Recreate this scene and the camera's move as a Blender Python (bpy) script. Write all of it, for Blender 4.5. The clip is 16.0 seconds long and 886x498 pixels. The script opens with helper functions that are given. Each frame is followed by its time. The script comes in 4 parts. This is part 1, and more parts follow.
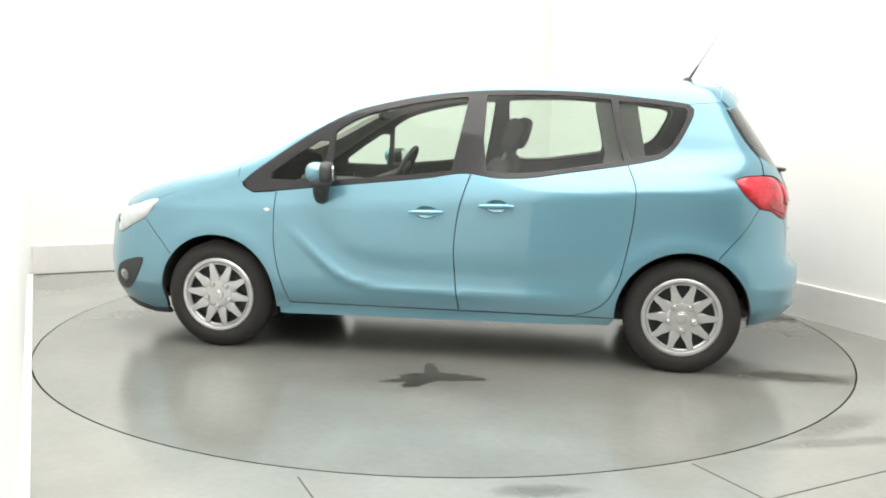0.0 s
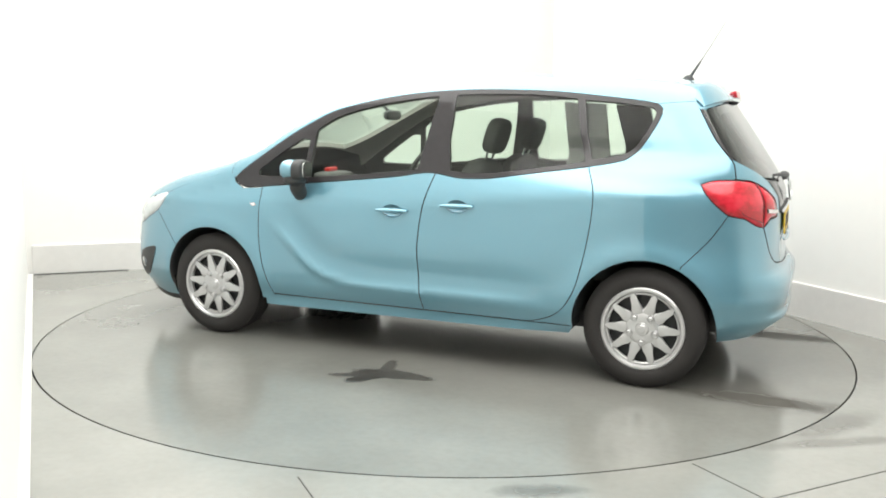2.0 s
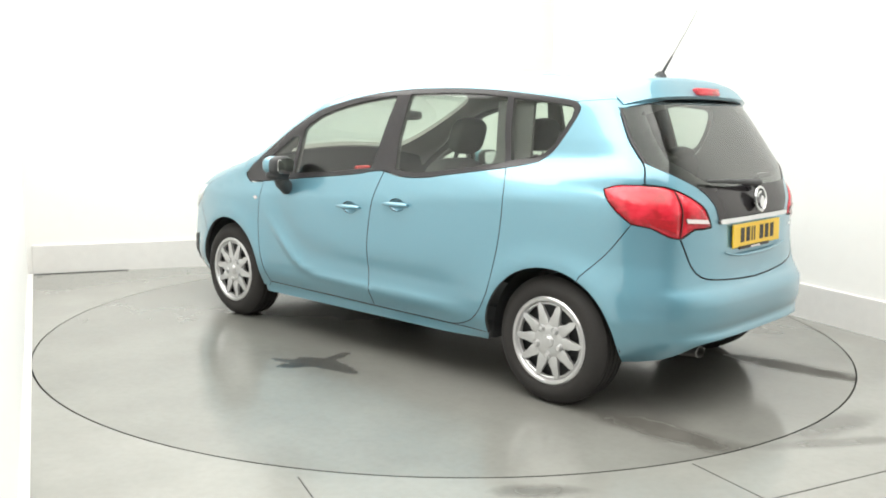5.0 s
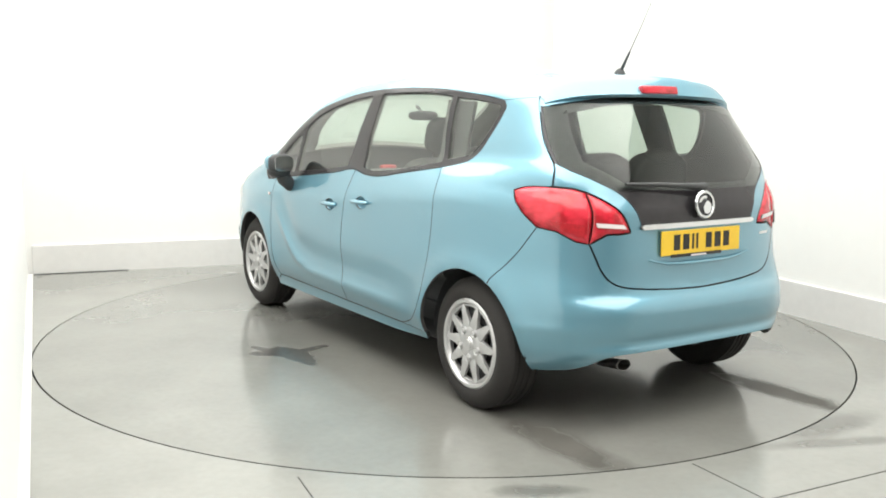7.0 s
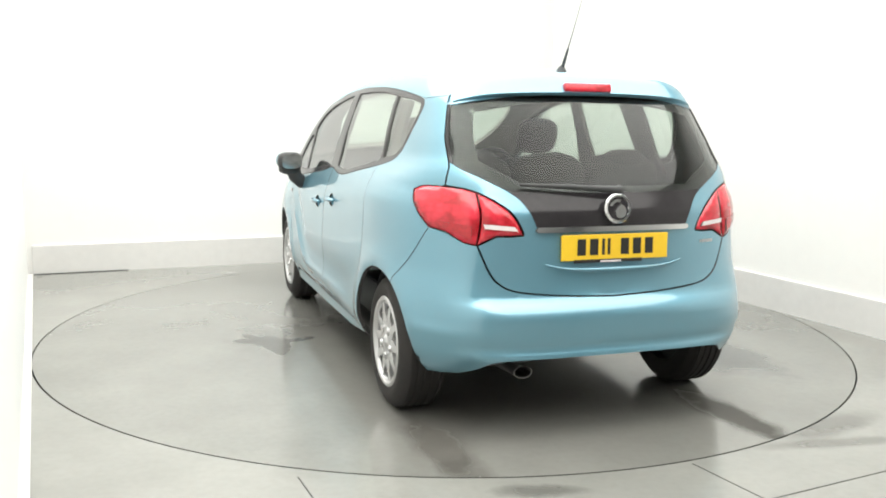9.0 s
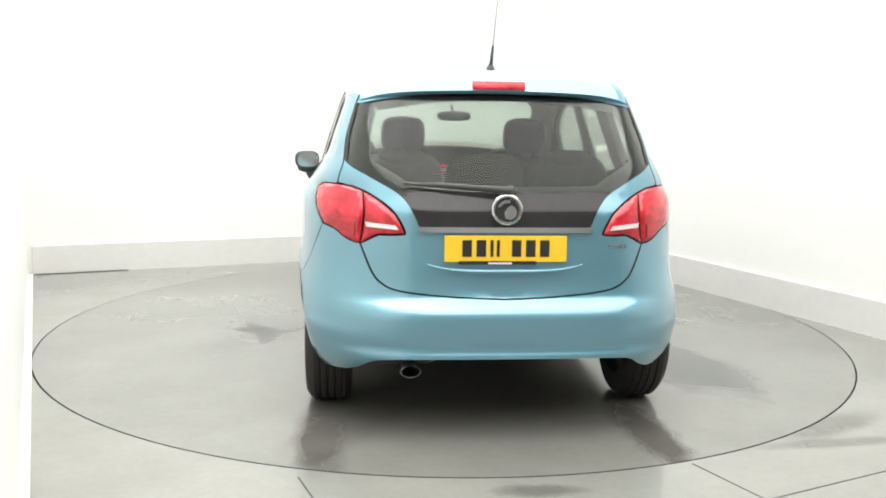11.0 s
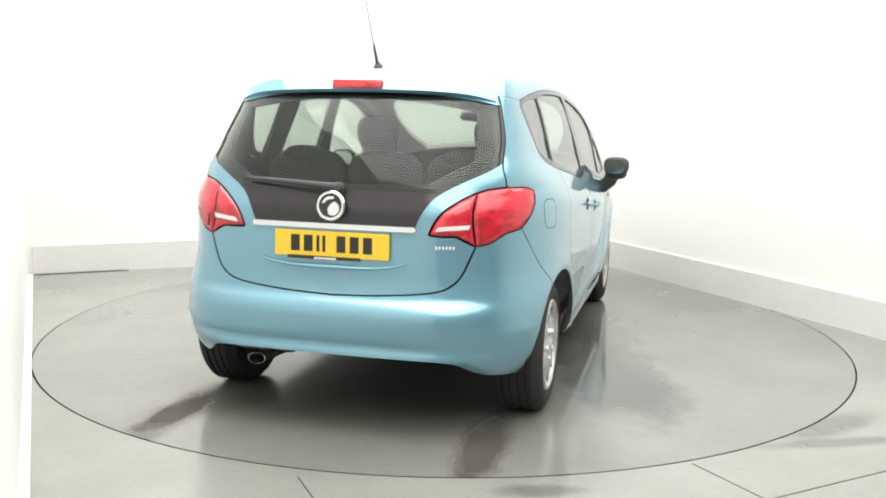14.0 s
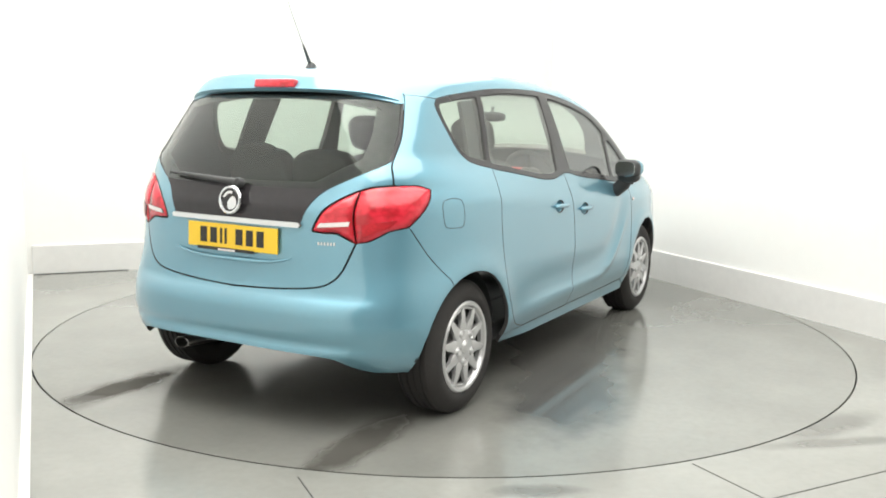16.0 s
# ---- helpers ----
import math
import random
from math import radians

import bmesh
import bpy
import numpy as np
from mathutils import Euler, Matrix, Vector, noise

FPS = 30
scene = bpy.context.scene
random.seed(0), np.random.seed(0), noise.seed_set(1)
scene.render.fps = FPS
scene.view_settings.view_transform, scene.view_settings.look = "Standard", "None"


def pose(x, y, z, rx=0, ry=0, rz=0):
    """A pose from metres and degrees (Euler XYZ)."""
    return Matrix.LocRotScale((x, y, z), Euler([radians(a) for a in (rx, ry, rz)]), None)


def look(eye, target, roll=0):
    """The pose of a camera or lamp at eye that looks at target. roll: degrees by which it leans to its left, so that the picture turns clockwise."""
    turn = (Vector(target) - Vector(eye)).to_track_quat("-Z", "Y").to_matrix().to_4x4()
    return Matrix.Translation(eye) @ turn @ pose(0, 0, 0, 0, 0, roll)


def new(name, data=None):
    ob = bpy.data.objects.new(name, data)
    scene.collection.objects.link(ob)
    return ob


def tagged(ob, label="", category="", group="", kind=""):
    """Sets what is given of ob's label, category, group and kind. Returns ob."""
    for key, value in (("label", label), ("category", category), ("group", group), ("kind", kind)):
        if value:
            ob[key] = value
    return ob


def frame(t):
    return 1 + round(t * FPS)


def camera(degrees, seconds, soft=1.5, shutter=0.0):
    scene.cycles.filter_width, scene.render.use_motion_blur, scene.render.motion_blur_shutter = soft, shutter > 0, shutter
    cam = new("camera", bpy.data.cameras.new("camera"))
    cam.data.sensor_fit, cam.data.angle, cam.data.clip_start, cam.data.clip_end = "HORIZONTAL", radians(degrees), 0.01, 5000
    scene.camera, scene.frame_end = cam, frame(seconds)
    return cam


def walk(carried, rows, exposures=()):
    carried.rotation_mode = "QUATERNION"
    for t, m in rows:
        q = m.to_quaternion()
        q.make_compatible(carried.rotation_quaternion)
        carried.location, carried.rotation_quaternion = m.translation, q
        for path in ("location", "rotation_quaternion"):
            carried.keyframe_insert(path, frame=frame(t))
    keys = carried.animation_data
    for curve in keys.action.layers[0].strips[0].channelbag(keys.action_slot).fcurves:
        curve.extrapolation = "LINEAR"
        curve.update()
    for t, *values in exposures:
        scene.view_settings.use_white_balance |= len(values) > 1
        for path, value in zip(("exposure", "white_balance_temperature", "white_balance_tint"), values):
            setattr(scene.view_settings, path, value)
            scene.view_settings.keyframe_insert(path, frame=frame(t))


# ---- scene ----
cam = camera(52.25, 16.0, soft=1.9)
EYE = Vector((0.0, -5.791, 1.407))
AIM = Vector((math.sin(radians(-0.15)) * math.cos(radians(-8.774)), math.cos(radians(-0.15)) * math.cos(radians(-8.774)), math.sin(radians(-8.774))))
walk(cam, [(0.0, look(EYE, EYE + AIM, 0.927)), (16.0, look(EYE, EYE + AIM, 0.927))])

# ---- light: a white booth lit by wide lamps under the ceiling ----
scene.view_settings.exposure = 0.06
world = bpy.data.worlds.new("booth_surround")
scene.world = world
world.use_nodes = True
world.node_tree.nodes["Background"].inputs[0].default_value = (0.9, 0.95, 1.0, 1)
world.node_tree.nodes["Background"].inputs[1].default_value = 0.05


def area_lamp(name, x, y, z, sx, sy, watts, target, colour=(1.0, 0.98, 0.94)):
    data = bpy.data.lights.new(name, "AREA")
    data.shape, data.size, data.size_y, data.energy, data.color = "RECTANGLE", sx, sy, watts, colour
    ob = new(name, data)
    ob.matrix_world = look((x, y, z), target)
    return ob


# an even field of lamps fills the booth's ceiling, out of view
def ceiling_field(along, across, length, width, watts, spread):
    """along and across: metres from the back left corner, along the back wall and away from it."""
    c = Vector((-3.41, 1.55)) + Vector((0.922, 0.386)) * along + Vector((0.40, -0.916)) * across
    lamp = area_lamp("ceiling_lamp", c.x, c.y, 3.34, length, width, watts, (c.x, c.y + 0.001, 0))
    lamp.rotation_euler = (0, 0, radians(23.5))
    lamp.data.spread = radians(spread)


ceiling_field(3.17, 4.5, 3.20, 9.0, 256, 150)
# stronger row along the left wall, added to brighten that wall and the doors
ceiling_field(0.80, 4.5, 1.52, 9.0, 172, 150)


# ---- materials ----
def material(name):
    m = bpy.data.materials.new(name)
    m.use_nodes = True
    nt = m.node_tree
    return m, nt, nt.nodes["Principled BSDF"]


def node(nt, kind, **values):
    n = nt.nodes.new(kind)
    for key, value in values.items():
        n.inputs[key.replace("_", " ")].default_value = value
    return n


def noise_node(nt, scale, detail=4, rough=0.55, coord="Object"):
    co = nt.nodes.new("ShaderNodeTexCoord")
    n = nt.nodes.new("ShaderNodeTexNoise")
    n.inputs["Scale"].default_value, n.inputs["Detail"].default_value, n.inputs["Roughness"].default_value = scale, detail, rough
    nt.links.new(co.outputs[coord], n.inputs["Vector"])
    return n


def ramp(nt, source, stops):
    r = nt.nodes.new("ShaderNodeValToRGB")
    while len(r.color_ramp.elements) < len(stops):
        r.color_ramp.elements.new(0.5)
    for e, (p, c) in zip(r.color_ramp.elements, stops):
        e.position, e.color = p, (*c, 1)
    nt.links.new(source, r.inputs[0])
    return r


def bump(nt, bsdf, source, strength, distance=0.002):
    b = nt.nodes.new("ShaderNodeBump")
    b.inputs["Strength"].default_value, b.inputs["Distance"].default_value = strength, distance
    nt.links.new(source, b.inputs["Height"])
    nt.links.new(b.outputs[0], bsdf.inputs["Normal"])


def simple(name, colour, rough=0.5, metal=0.0, vary=0.12, scale=30.0, relief=0.0, coat=0.0, spec=0.5, rvary=0.06):
    """A surface with grain at one fine and one coarse scale."""
    m, nt, b = material(name)
    fine, coarse = noise_node(nt, scale), noise_node(nt, scale / 12)
    mix = nt.nodes.new("ShaderNodeMath")
    mix.operation = "ADD"
    nt.links.new(fine.outputs[0], mix.inputs[0])
    nt.links.new(coarse.outputs[0], mix.inputs[1])
    lo, hi = [c * (1 - vary) for c in colour], [min(1, c * (1 + vary)) for c in colour]
    half = nt.nodes.new("ShaderNodeMath")
    half.operation = "MULTIPLY"
    half.inputs[1].default_value = 0.5
    nt.links.new(mix.outputs[0], half.inputs[0])
    r = ramp(nt, half.outputs[0], [(0.3, lo), (0.7, hi)])
    nt.links.new(r.outputs[0], b.inputs["Base Color"])
    rr = nt.nodes.new("ShaderNodeMapRange")
    rr.inputs["To Min"].default_value, rr.inputs["To Max"].default_value = max(0.01, rough - rvary), rough + rvary
    nt.links.new(coarse.outputs[0], rr.inputs["Value"])
    nt.links.new(rr.outputs[0], b.inputs["Roughness"])
    b.inputs["Metallic"].default_value = metal
    b.inputs["Specular IOR Level"].default_value = spec
    b.inputs["Coat Weight"].default_value = coat
    b.inputs["Coat Roughness"].default_value = 0.04
    if relief:
        bump(nt, b, fine.outputs[0], relief)
    return m


def paint_material():
    m, nt, b = material("teal_metallic_paint")
    flake, cloud = noise_node(nt, 900, 2), noise_node(nt, 2.5)
    r = ramp(nt, flake.outputs[0], [(0.3, (0.128, 0.308, 0.400)), (0.7, (0.164, 0.358, 0.450))])
    nt.links.new(r.outputs[0], b.inputs["Base Color"])
    rr = nt.nodes.new("ShaderNodeMapRange")
    rr.inputs["To Min"].default_value, rr.inputs["To Max"].default_value = 0.36, 0.42
    nt.links.new(cloud.outputs[0], rr.inputs["Value"])
    nt.links.new(rr.outputs[0], b.inputs["Roughness"])
    b.inputs["Metallic"].default_value = 0.60
    b.inputs["Coat Weight"].default_value = 1.0
    b.inputs["Coat IOR"].default_value = 1.74
    b.inputs["Coat Roughness"].default_value = 0.025
    return m


def glass_material(name, tint):
    """A thin pane: tinted see-through with a mirror gloss that grows at a glancing angle."""
    m, nt, b = material(name)
    nt.nodes.remove(b)
    out = nt.nodes["Material Output"]
    tr, gl, fr, mix = (nt.nodes.new("ShaderNode" + k) for k in ("BsdfTransparent", "BsdfGlossy", "LayerWeight", "MixShader"))
    tr.inputs[0].default_value = (*tint, 1)
    gl.inputs["Roughness"].default_value = 0.02
    fr.inputs[0].default_value = 0.5
    power, scale = nt.nodes.new("ShaderNodeMath"), nt.nodes.new("ShaderNodeMath")
    power.operation, scale.operation = "POWER", "MULTIPLY_ADD"
    power.inputs[1].default_value, scale.inputs[1].default_value, scale.inputs[2].default_value = 2.5, 0.90, 0.022
    nt.links.new(fr.outputs["Facing"], power.inputs[0])
    nt.links.new(power.outputs[0], scale.inputs[0])
    nt.links.new(scale.outputs[0], mix.inputs[0])
    nt.links.new(tr.outputs[0], mix.inputs[1])
    nt.links.new(gl.outputs[0], mix.inputs[2])
    nt.links.new(mix.outputs[0], out.inputs[0])
    return m


def blotch(nt, co, x, y, rx, ry, turn, edge, rough_scale=9.0, wobble=0.5):
    """A mask, 1 inside a ragged oval of the floor and 0 outside."""
    mp = nt.nodes.new("ShaderNodeMapping")
    mp.vector_type = "TEXTURE"
    mp.inputs["Location"].default_value = (x, y, 0)
    mp.inputs["Rotation"].default_value = (0, 0, radians(turn))
    mp.inputs["Scale"].default_value = (rx, ry, 1)
    nt.links.new(co, mp.inputs[0])
    ln = nt.nodes.new("ShaderNodeVectorMath")
    ln.operation = "LENGTH"
    nt.links.new(mp.outputs[0], ln.inputs[0])
    n = nt.nodes.new("ShaderNodeTexNoise")
    n.inputs["Scale"].default_value, n.inputs["Detail"].default_value = rough_scale, 5
    nt.links.new(co, n.inputs["Vector"])
    add = nt.nodes.new("ShaderNodeMath")
    add.operation = "MULTIPLY_ADD"
    add.inputs[1].default_value = wobble * 2
    nt.links.new(n.outputs[0], add.inputs[0])
    nt.links.new(ln.outputs["Value"], add.inputs[2])
    mr = nt.nodes.new("ShaderNodeMapRange")
    mr.inputs["From Min"].default_value, mr.inputs["From Max"].default_value = 1 + wobble - edge, 1 + wobble + edge
    mr.inputs["To Min"].default_value, mr.inputs["To Max"].default_value = 1, 0
    nt.links.new(add.outputs[0], mr.inputs["Value"])
    return mr.outputs[0]


def floor_material(name, spots, tone=1.0):
    """Pale grey floor paint, scuffed and half glossy; spots: ovals of dirt, water or painted shade (x, y, rx, ry,
    turn, edge, strength, scale).
    """
    m, nt, b = material(name)
    co = nt.nodes.new("ShaderNodeTexCoord").outputs["Object"]
    fine, coarse = noise_node(nt, 26, 6), noise_node(nt, 1.3, 5)
    base = ramp(nt, coarse.outputs[0], [(0.3, [c * tone for c in (0.178, 0.181, 0.166)]), (0.7, [c * tone for c in (0.228, 0.231, 0.212)])])
    grain = nt.nodes.new("ShaderNodeMixRGB")
    grain.blend_type = "MULTIPLY"
    grain.inputs[0].default_value = 0.18
    g = ramp(nt, fine.outputs[0], [(0.32, (0.72, 0.71, 0.69)), (0.6, (1, 1, 1))])
    nt.links.new(base.outputs[0], grain.inputs[1])
    nt.links.new(g.outputs[0], grain.inputs[2])
    colour = grain.outputs[0]
    rough = nt.nodes.new("ShaderNodeMapRange")
    rough.inputs["To Min"].default_value, rough.inputs["To Max"].default_value = 0.13, 0.25
    nt.links.new(coarse.outputs[0], rough.inputs["Value"])
    gloss = rough.outputs[0]
    shine = nt.nodes.new("ShaderNodeValue")
    shine.outputs[0].default_value = 1.0
    shine = shine.outputs[0]
    for x, y, rx, ry, turn, edge, strength, scale, dark, wet in spots:
        mask = blotch(nt, co, x, y, rx, ry, turn, edge, scale)
        f = nt.nodes.new("ShaderNodeMath")
        f.operation = "MULTIPLY"
        f.inputs[1].default_value = strength
        nt.links.new(mask, f.inputs[0])
        mx = nt.nodes.new("ShaderNodeMixRGB")
        mx.inputs[2].default_value = (*dark, 1)
        nt.links.new(f.outputs[0], mx.inputs[0])
        nt.links.new(colour, mx.inputs[1])
        colour = mx.outputs[0]
        ms = nt.nodes.new("ShaderNodeMix")
        ms.inputs["B"].default_value = wet
        nt.links.new(f.outputs[0], ms.inputs["Factor"])
        nt.links.new(gloss, ms.inputs["A"])
        gloss = ms.outputs["Result"]
        if wet > 0.3:
            dull = nt.nodes.new("ShaderNodeMath")
            dull.operation, dull.use_clamp = "SUBTRACT", True
            nt.links.new(shine, dull.inputs[0])
            nt.links.new(f.outputs[0], dull.inputs[1])
            shine = dull.outputs[0]
    nt.links.new(colour, b.inputs["Base Color"])
    nt.links.new(gloss, b.inputs["Roughness"])
    for key, most in (("Coat Weight", 0.25), ("Specular IOR Level", 0.5)):
        k = nt.nodes.new("ShaderNodeMath")
        k.operation = "MULTIPLY"
        k.inputs[1].default_value = most
        nt.links.new(shine, k.inputs[0])
        nt.links.new(k.outputs[0], b.inputs[key])
    b.inputs["Coat Roughness"].default_value = 0.12
    bump(nt, b, fine.outputs[0], 0.05, 0.001)
    return m


PAINT = paint_material()
LINING = simple("charcoal_trim_lining", (0.062, 0.060, 0.058), 0.7, relief=0.1)
BLACK_GLOSS = simple("gloss_black_trim", (0.030, 0.028, 0.030), 0.12, coat=0.0, spec=0.4, rvary=0.03)
BLACK_PLASTIC = simple("black_plastic", (0.040, 0.042, 0.043), 0.55, relief=0.15, scale=120)
RUBBER = simple("tyre_rubber", (0.030, 0.028, 0.027), 0.75, spec=0.3, relief=0.3, scale=90)
SILVER = simple("silver_wheel_paint", (0.56, 0.56, 0.56), 0.30, metal=0.6, vary=0.05, coat=0.5)
CHROME = simple("chrome", (0.75, 0.76, 0.77), 0.08, metal=1.0, vary=0.03, rvary=0.03)
DULL_METAL = simple("dull_steel", (0.30, 0.29, 0.28), 0.3, metal=0.9)
SEAT_CLOTH = simple("dark_grey_seat_cloth", (0.085, 0.085, 0.082), 0.9, relief=0.4, scale=200)
HEADLINER = simple("grey_headliner_cloth", (0.30, 0.29, 0.27), 0.9, relief=0.2, scale=150)


def lens_material():
    """Red lamp lens over a faceted reflector: paler and deeper red cells in rows."""
    m, nt, b = material("red_lamp_lens")
    co = nt.nodes.new("ShaderNodeTexCoord")
    mp = nt.nodes.new("ShaderNodeMapping")
    mp.inputs["Scale"].default_value = (28, 28, 48)
    vor = nt.nodes.new("ShaderNodeTexVoronoi")
    vor.inputs["Scale"].default_value = 1.0
    nt.links.new(co.outputs["Object"], mp.inputs[0])
    nt.links.new(mp.outputs[0], vor.inputs["Vector"])
    big = noise_node(nt, 11, 3)
    add = nt.nodes.new("ShaderNodeMath")
    add.operation = "MULTIPLY_ADD"
    add.inputs[1].default_value = 0.25
    nt.links.new(vor.outputs["Distance"], add.inputs[0])
    nt.links.new(big.outputs[0], add.inputs[2])
    r = ramp(nt, add.outputs[0], [(0.42, (0.64, 0.030, 0.055)), (0.60, (0.58, 0.018, 0.036)), (0.78, (0.36, 0.008, 0.016))])
    nt.links.new(r.outputs[0], b.inputs["Base Color"])
    b.inputs["Roughness"].default_value = 0.22
    b.inputs["Coat Weight"].default_value = 0.5
    b.inputs["Coat Roughness"].default_value = 0.08
    bump(nt, b, vor.outputs["Distance"], 0.25, 0.002)
    return m


RED_LENS = lens_material()
RED_DARK = simple("dark_red_reflector", (0.40, 0.010, 0.018), 0.25, vary=0.4, scale=80, coat=0.5)
CLEAR_LENS = simple("pale_lamp_lens", (0.72, 0.66, 0.66), 0.12, vary=0.1, scale=60, coat=0.8)
WHITE_LENS = simple("headlamp_lens", (0.70, 0.73, 0.74), 0.10, metal=0.3, vary=0.12, scale=20, coat=1.0)
FOG_LENS = simple("grey_fog_lamp_lens", (0.20, 0.21, 0.22), 0.12, metal=0.4, vary=0.2, scale=40, coat=0.8)
PLATE_YELLOW = simple("yellow_number_plate", (0.80, 0.52, 0.03), 0.35, vary=0.05)
INK = simple("black_ink", (0.015, 0.014, 0.013), 0.5)
RED_PLASTIC = simple("red_plastic", (0.55, 0.02, 0.02), 0.4)
SIDE_GLASS = glass_material("green_tinted_glass", (0.79, 0.87, 0.80))
REAR_GLASS = glass_material("smoked_rear_glass", (0.60, 0.66, 0.615))
MIRROR_GLASS = simple("mirror_glass", (0.72, 0.73, 0.73), 0.20, metal=1.0, vary=0.01, rvary=0.01)
WALL_WHITE = simple("white_wall_paint", (0.86, 0.855, 0.83), 0.6, vary=0.015, scale=12, relief=0.05)
PLINTH_GREY = simple("pale_grey_plinth_paint", (0.70, 0.69, 0.67), 0.45, vary=0.05, scale=14, relief=0.08)
CEILING_WHITE = simple("white_ceiling_paint", (0.82, 0.82, 0.80), 0.7, vary=0.02)
JOINT_DARK = simple("dark_floor_joint", (0.04, 0.04, 0.038), 0.8)


# ---- mesh helpers ----
def part(name, bm, mats, parent=None, label="", smooth=True, angle=40):
    """Links a bmesh as one mesh object under a thing or a part."""
    mesh = bpy.data.meshes.new(name)
    bmesh.ops.recalc_face_normals(bm, faces=bm.faces)
    bm.to_mesh(mesh)
    bm.free()
    for m in mats if isinstance(mats, (list, tuple)) else [mats]:
        mesh.materials.append(m)
    if smooth:
        mesh.shade_smooth()
        mesh.set_sharp_from_angle(angle=radians(angle))
    ob = new(name, mesh)
    ob.parent = parent
    if label:
        tagged(ob, label)
    return ob


def box(bm, x0, x1, y0, y1, z0, z1, bevel=0.0, seg=2, m=None):
    v = [bm.verts.new(p) for p in ((x0, y0, z0), (x1, y0, z0), (x1, y1, z0), (x0, y1, z0), (x0, y0, z1), (x1, y0, z1), (x1, y1, z1), (x0, y1, z1))]
    faces = [bm.faces.new([v[i] for i in f]) for f in ((0, 3, 2, 1), (4, 5, 6, 7), (0, 1, 5, 4), (1, 2, 6, 5), (2, 3, 7, 6), (3, 0, 4, 7))]
    if m is not None:
        bmesh.ops.transform(bm, matrix=m, verts=v)
    if bevel:
        edges = list({e for f in faces for e in f.edges})
        bmesh.ops.bevel(bm, geom=edges, offset=bevel, segments=seg, affect="EDGES", profile=0.5)
    return bm


def lathe(bm, profile, n=48, axis="y", m=None):
    """Turns a profile of (radius, along) about an axis."""
    rings = []
    for r, a in profile:
        ring = []
        for k in range(n):
            t = 2 * math.pi * k / n
            p = (r * math.cos(t), a, r * math.sin(t)) if axis == "y" else (r * math.cos(t), r * math.sin(t), a)
            ring.append(bm.verts.new(p))
        rings.append(ring)
    for a, b in zip(rings, rings[1:]):
        for k in range(n):
            bm.faces.new((a[k], a[(k + 1) % n], b[(k + 1) % n], b[k]))
    if m is not None:
        bmesh.ops.transform(bm, matrix=m, verts=[v for r in rings for v in r])
    return rings


def prism(bm, outline, depth, m=None):
    """A plate with the outline (x, y), from z = 0 to depth."""
    lo, hi = [bm.verts.new((x, y, 0)) for x, y in outline], [bm.verts.new((x, y, depth)) for x, y in outline]
    bm.faces.new(lo[::-1])
    bm.faces.new(hi)
    n = len(lo)
    for k in range(n):
        bm.faces.new((lo[k], lo[(k + 1) % n], hi[(k + 1) % n], hi[k]))
    if m is not None:
        bmesh.ops.transform(bm, matrix=m, verts=lo + hi)
    return lo + hi


def tube(bm, points, radii, n=10):
    pts = [Vector(p) for p in points]
    rings = []
    for i, p in enumerate(pts):
        d = (pts[min(i + 1, len(pts) - 1)] - pts[max(i - 1, 0)]).normalized()
        a = d.orthogonal().normalized() if i == 0 else (rings_axis - d * rings_axis.dot(d)).normalized()
        rings_axis = a
        b = d.cross(a)
        r = radii[i] if isinstance(radii, (list, tuple)) else radii
        rings.append([bm.verts.new(p + (a * math.cos(2 * math.pi * k / n) + b * math.sin(2 * math.pi * k / n)) * r) for k in range(n)])
    for a, b in zip(rings, rings[1:]):
        for k in range(n):
            bm.faces.new((a[k], a[(k + 1) % n], b[(k + 1) % n], b[k]))
    bm.faces.new(rings[0][::-1])
    bm.faces.new(rings[-1])


def pillow(bm, cx, cy, cz, sx, sy, sz, power=3.0, m=None, nu=24, nv=14):
    """A rounded cushion form."""
    def sgn(v, p):
        return math.copysign(abs(v) ** p, v)
    e = 2 / power
    rows = []
    for j in range(nv + 1):
        b = -math.pi / 2 + math.pi * j / nv
        rows.append([bm.verts.new((cx + sx * sgn(math.cos(b), e) * sgn(math.cos(a), e), cy + sy * sgn(math.cos(b), e) * sgn(math.sin(a), e), cz + sz * sgn(math.sin(b), e)))
                     for a in (2 * math.pi * k / nu for k in range(nu))])
    for a, b in zip(rows, rows[1:]):
        for k in range(nu):
            bm.faces.new((a[k], a[(k + 1) % nu], b[(k + 1) % nu], b[k]))
    vs = [v for r in rows for v in r]
    if m is not None:
        bmesh.ops.transform(bm, matrix=m, verts=vs)
    bmesh.ops.remove_doubles(bm, verts=vs, dist=0.0004)


# ---- the booth: floor with a turntable in it, plinths, walls, ceiling ----
CORNER_A, CORNER_B = Vector((-3.41, 1.55)), Vector((1.03, 3.41))
CORNER_C = CORNER_B + 12.2 * Vector((0.444, -0.896)).normalized()
LEFT_END = CORNER_A + 7.2 * Vector((0.4115, -0.9114))
DISC_R = 2.468
HEIGHT = 3.4


def wall_between(name, a, b, z0, z1, thick, mat, label, back=0.0, side=1, cat="wall", bevel=0.0):
    """A wall whose inner face runs from a to b; the room lies on its right when side is 1."""
    d = (b - a).normalized()
    nrm = Vector((-d.y, d.x)) * side
    m = Matrix(((d.x, nrm.x, 0, a.x), (d.y, nrm.y, 0, a.y), (0, 0, 1, 0), (0, 0, 0, 1)))
    bm = bmesh.new()
    box(bm, 0, (b - a).length, back, back + thick, z0, z1, bevel=bevel, m=m)
    return tagged(part(name, bm, mat, smooth=False), label, cat, kind="structure")


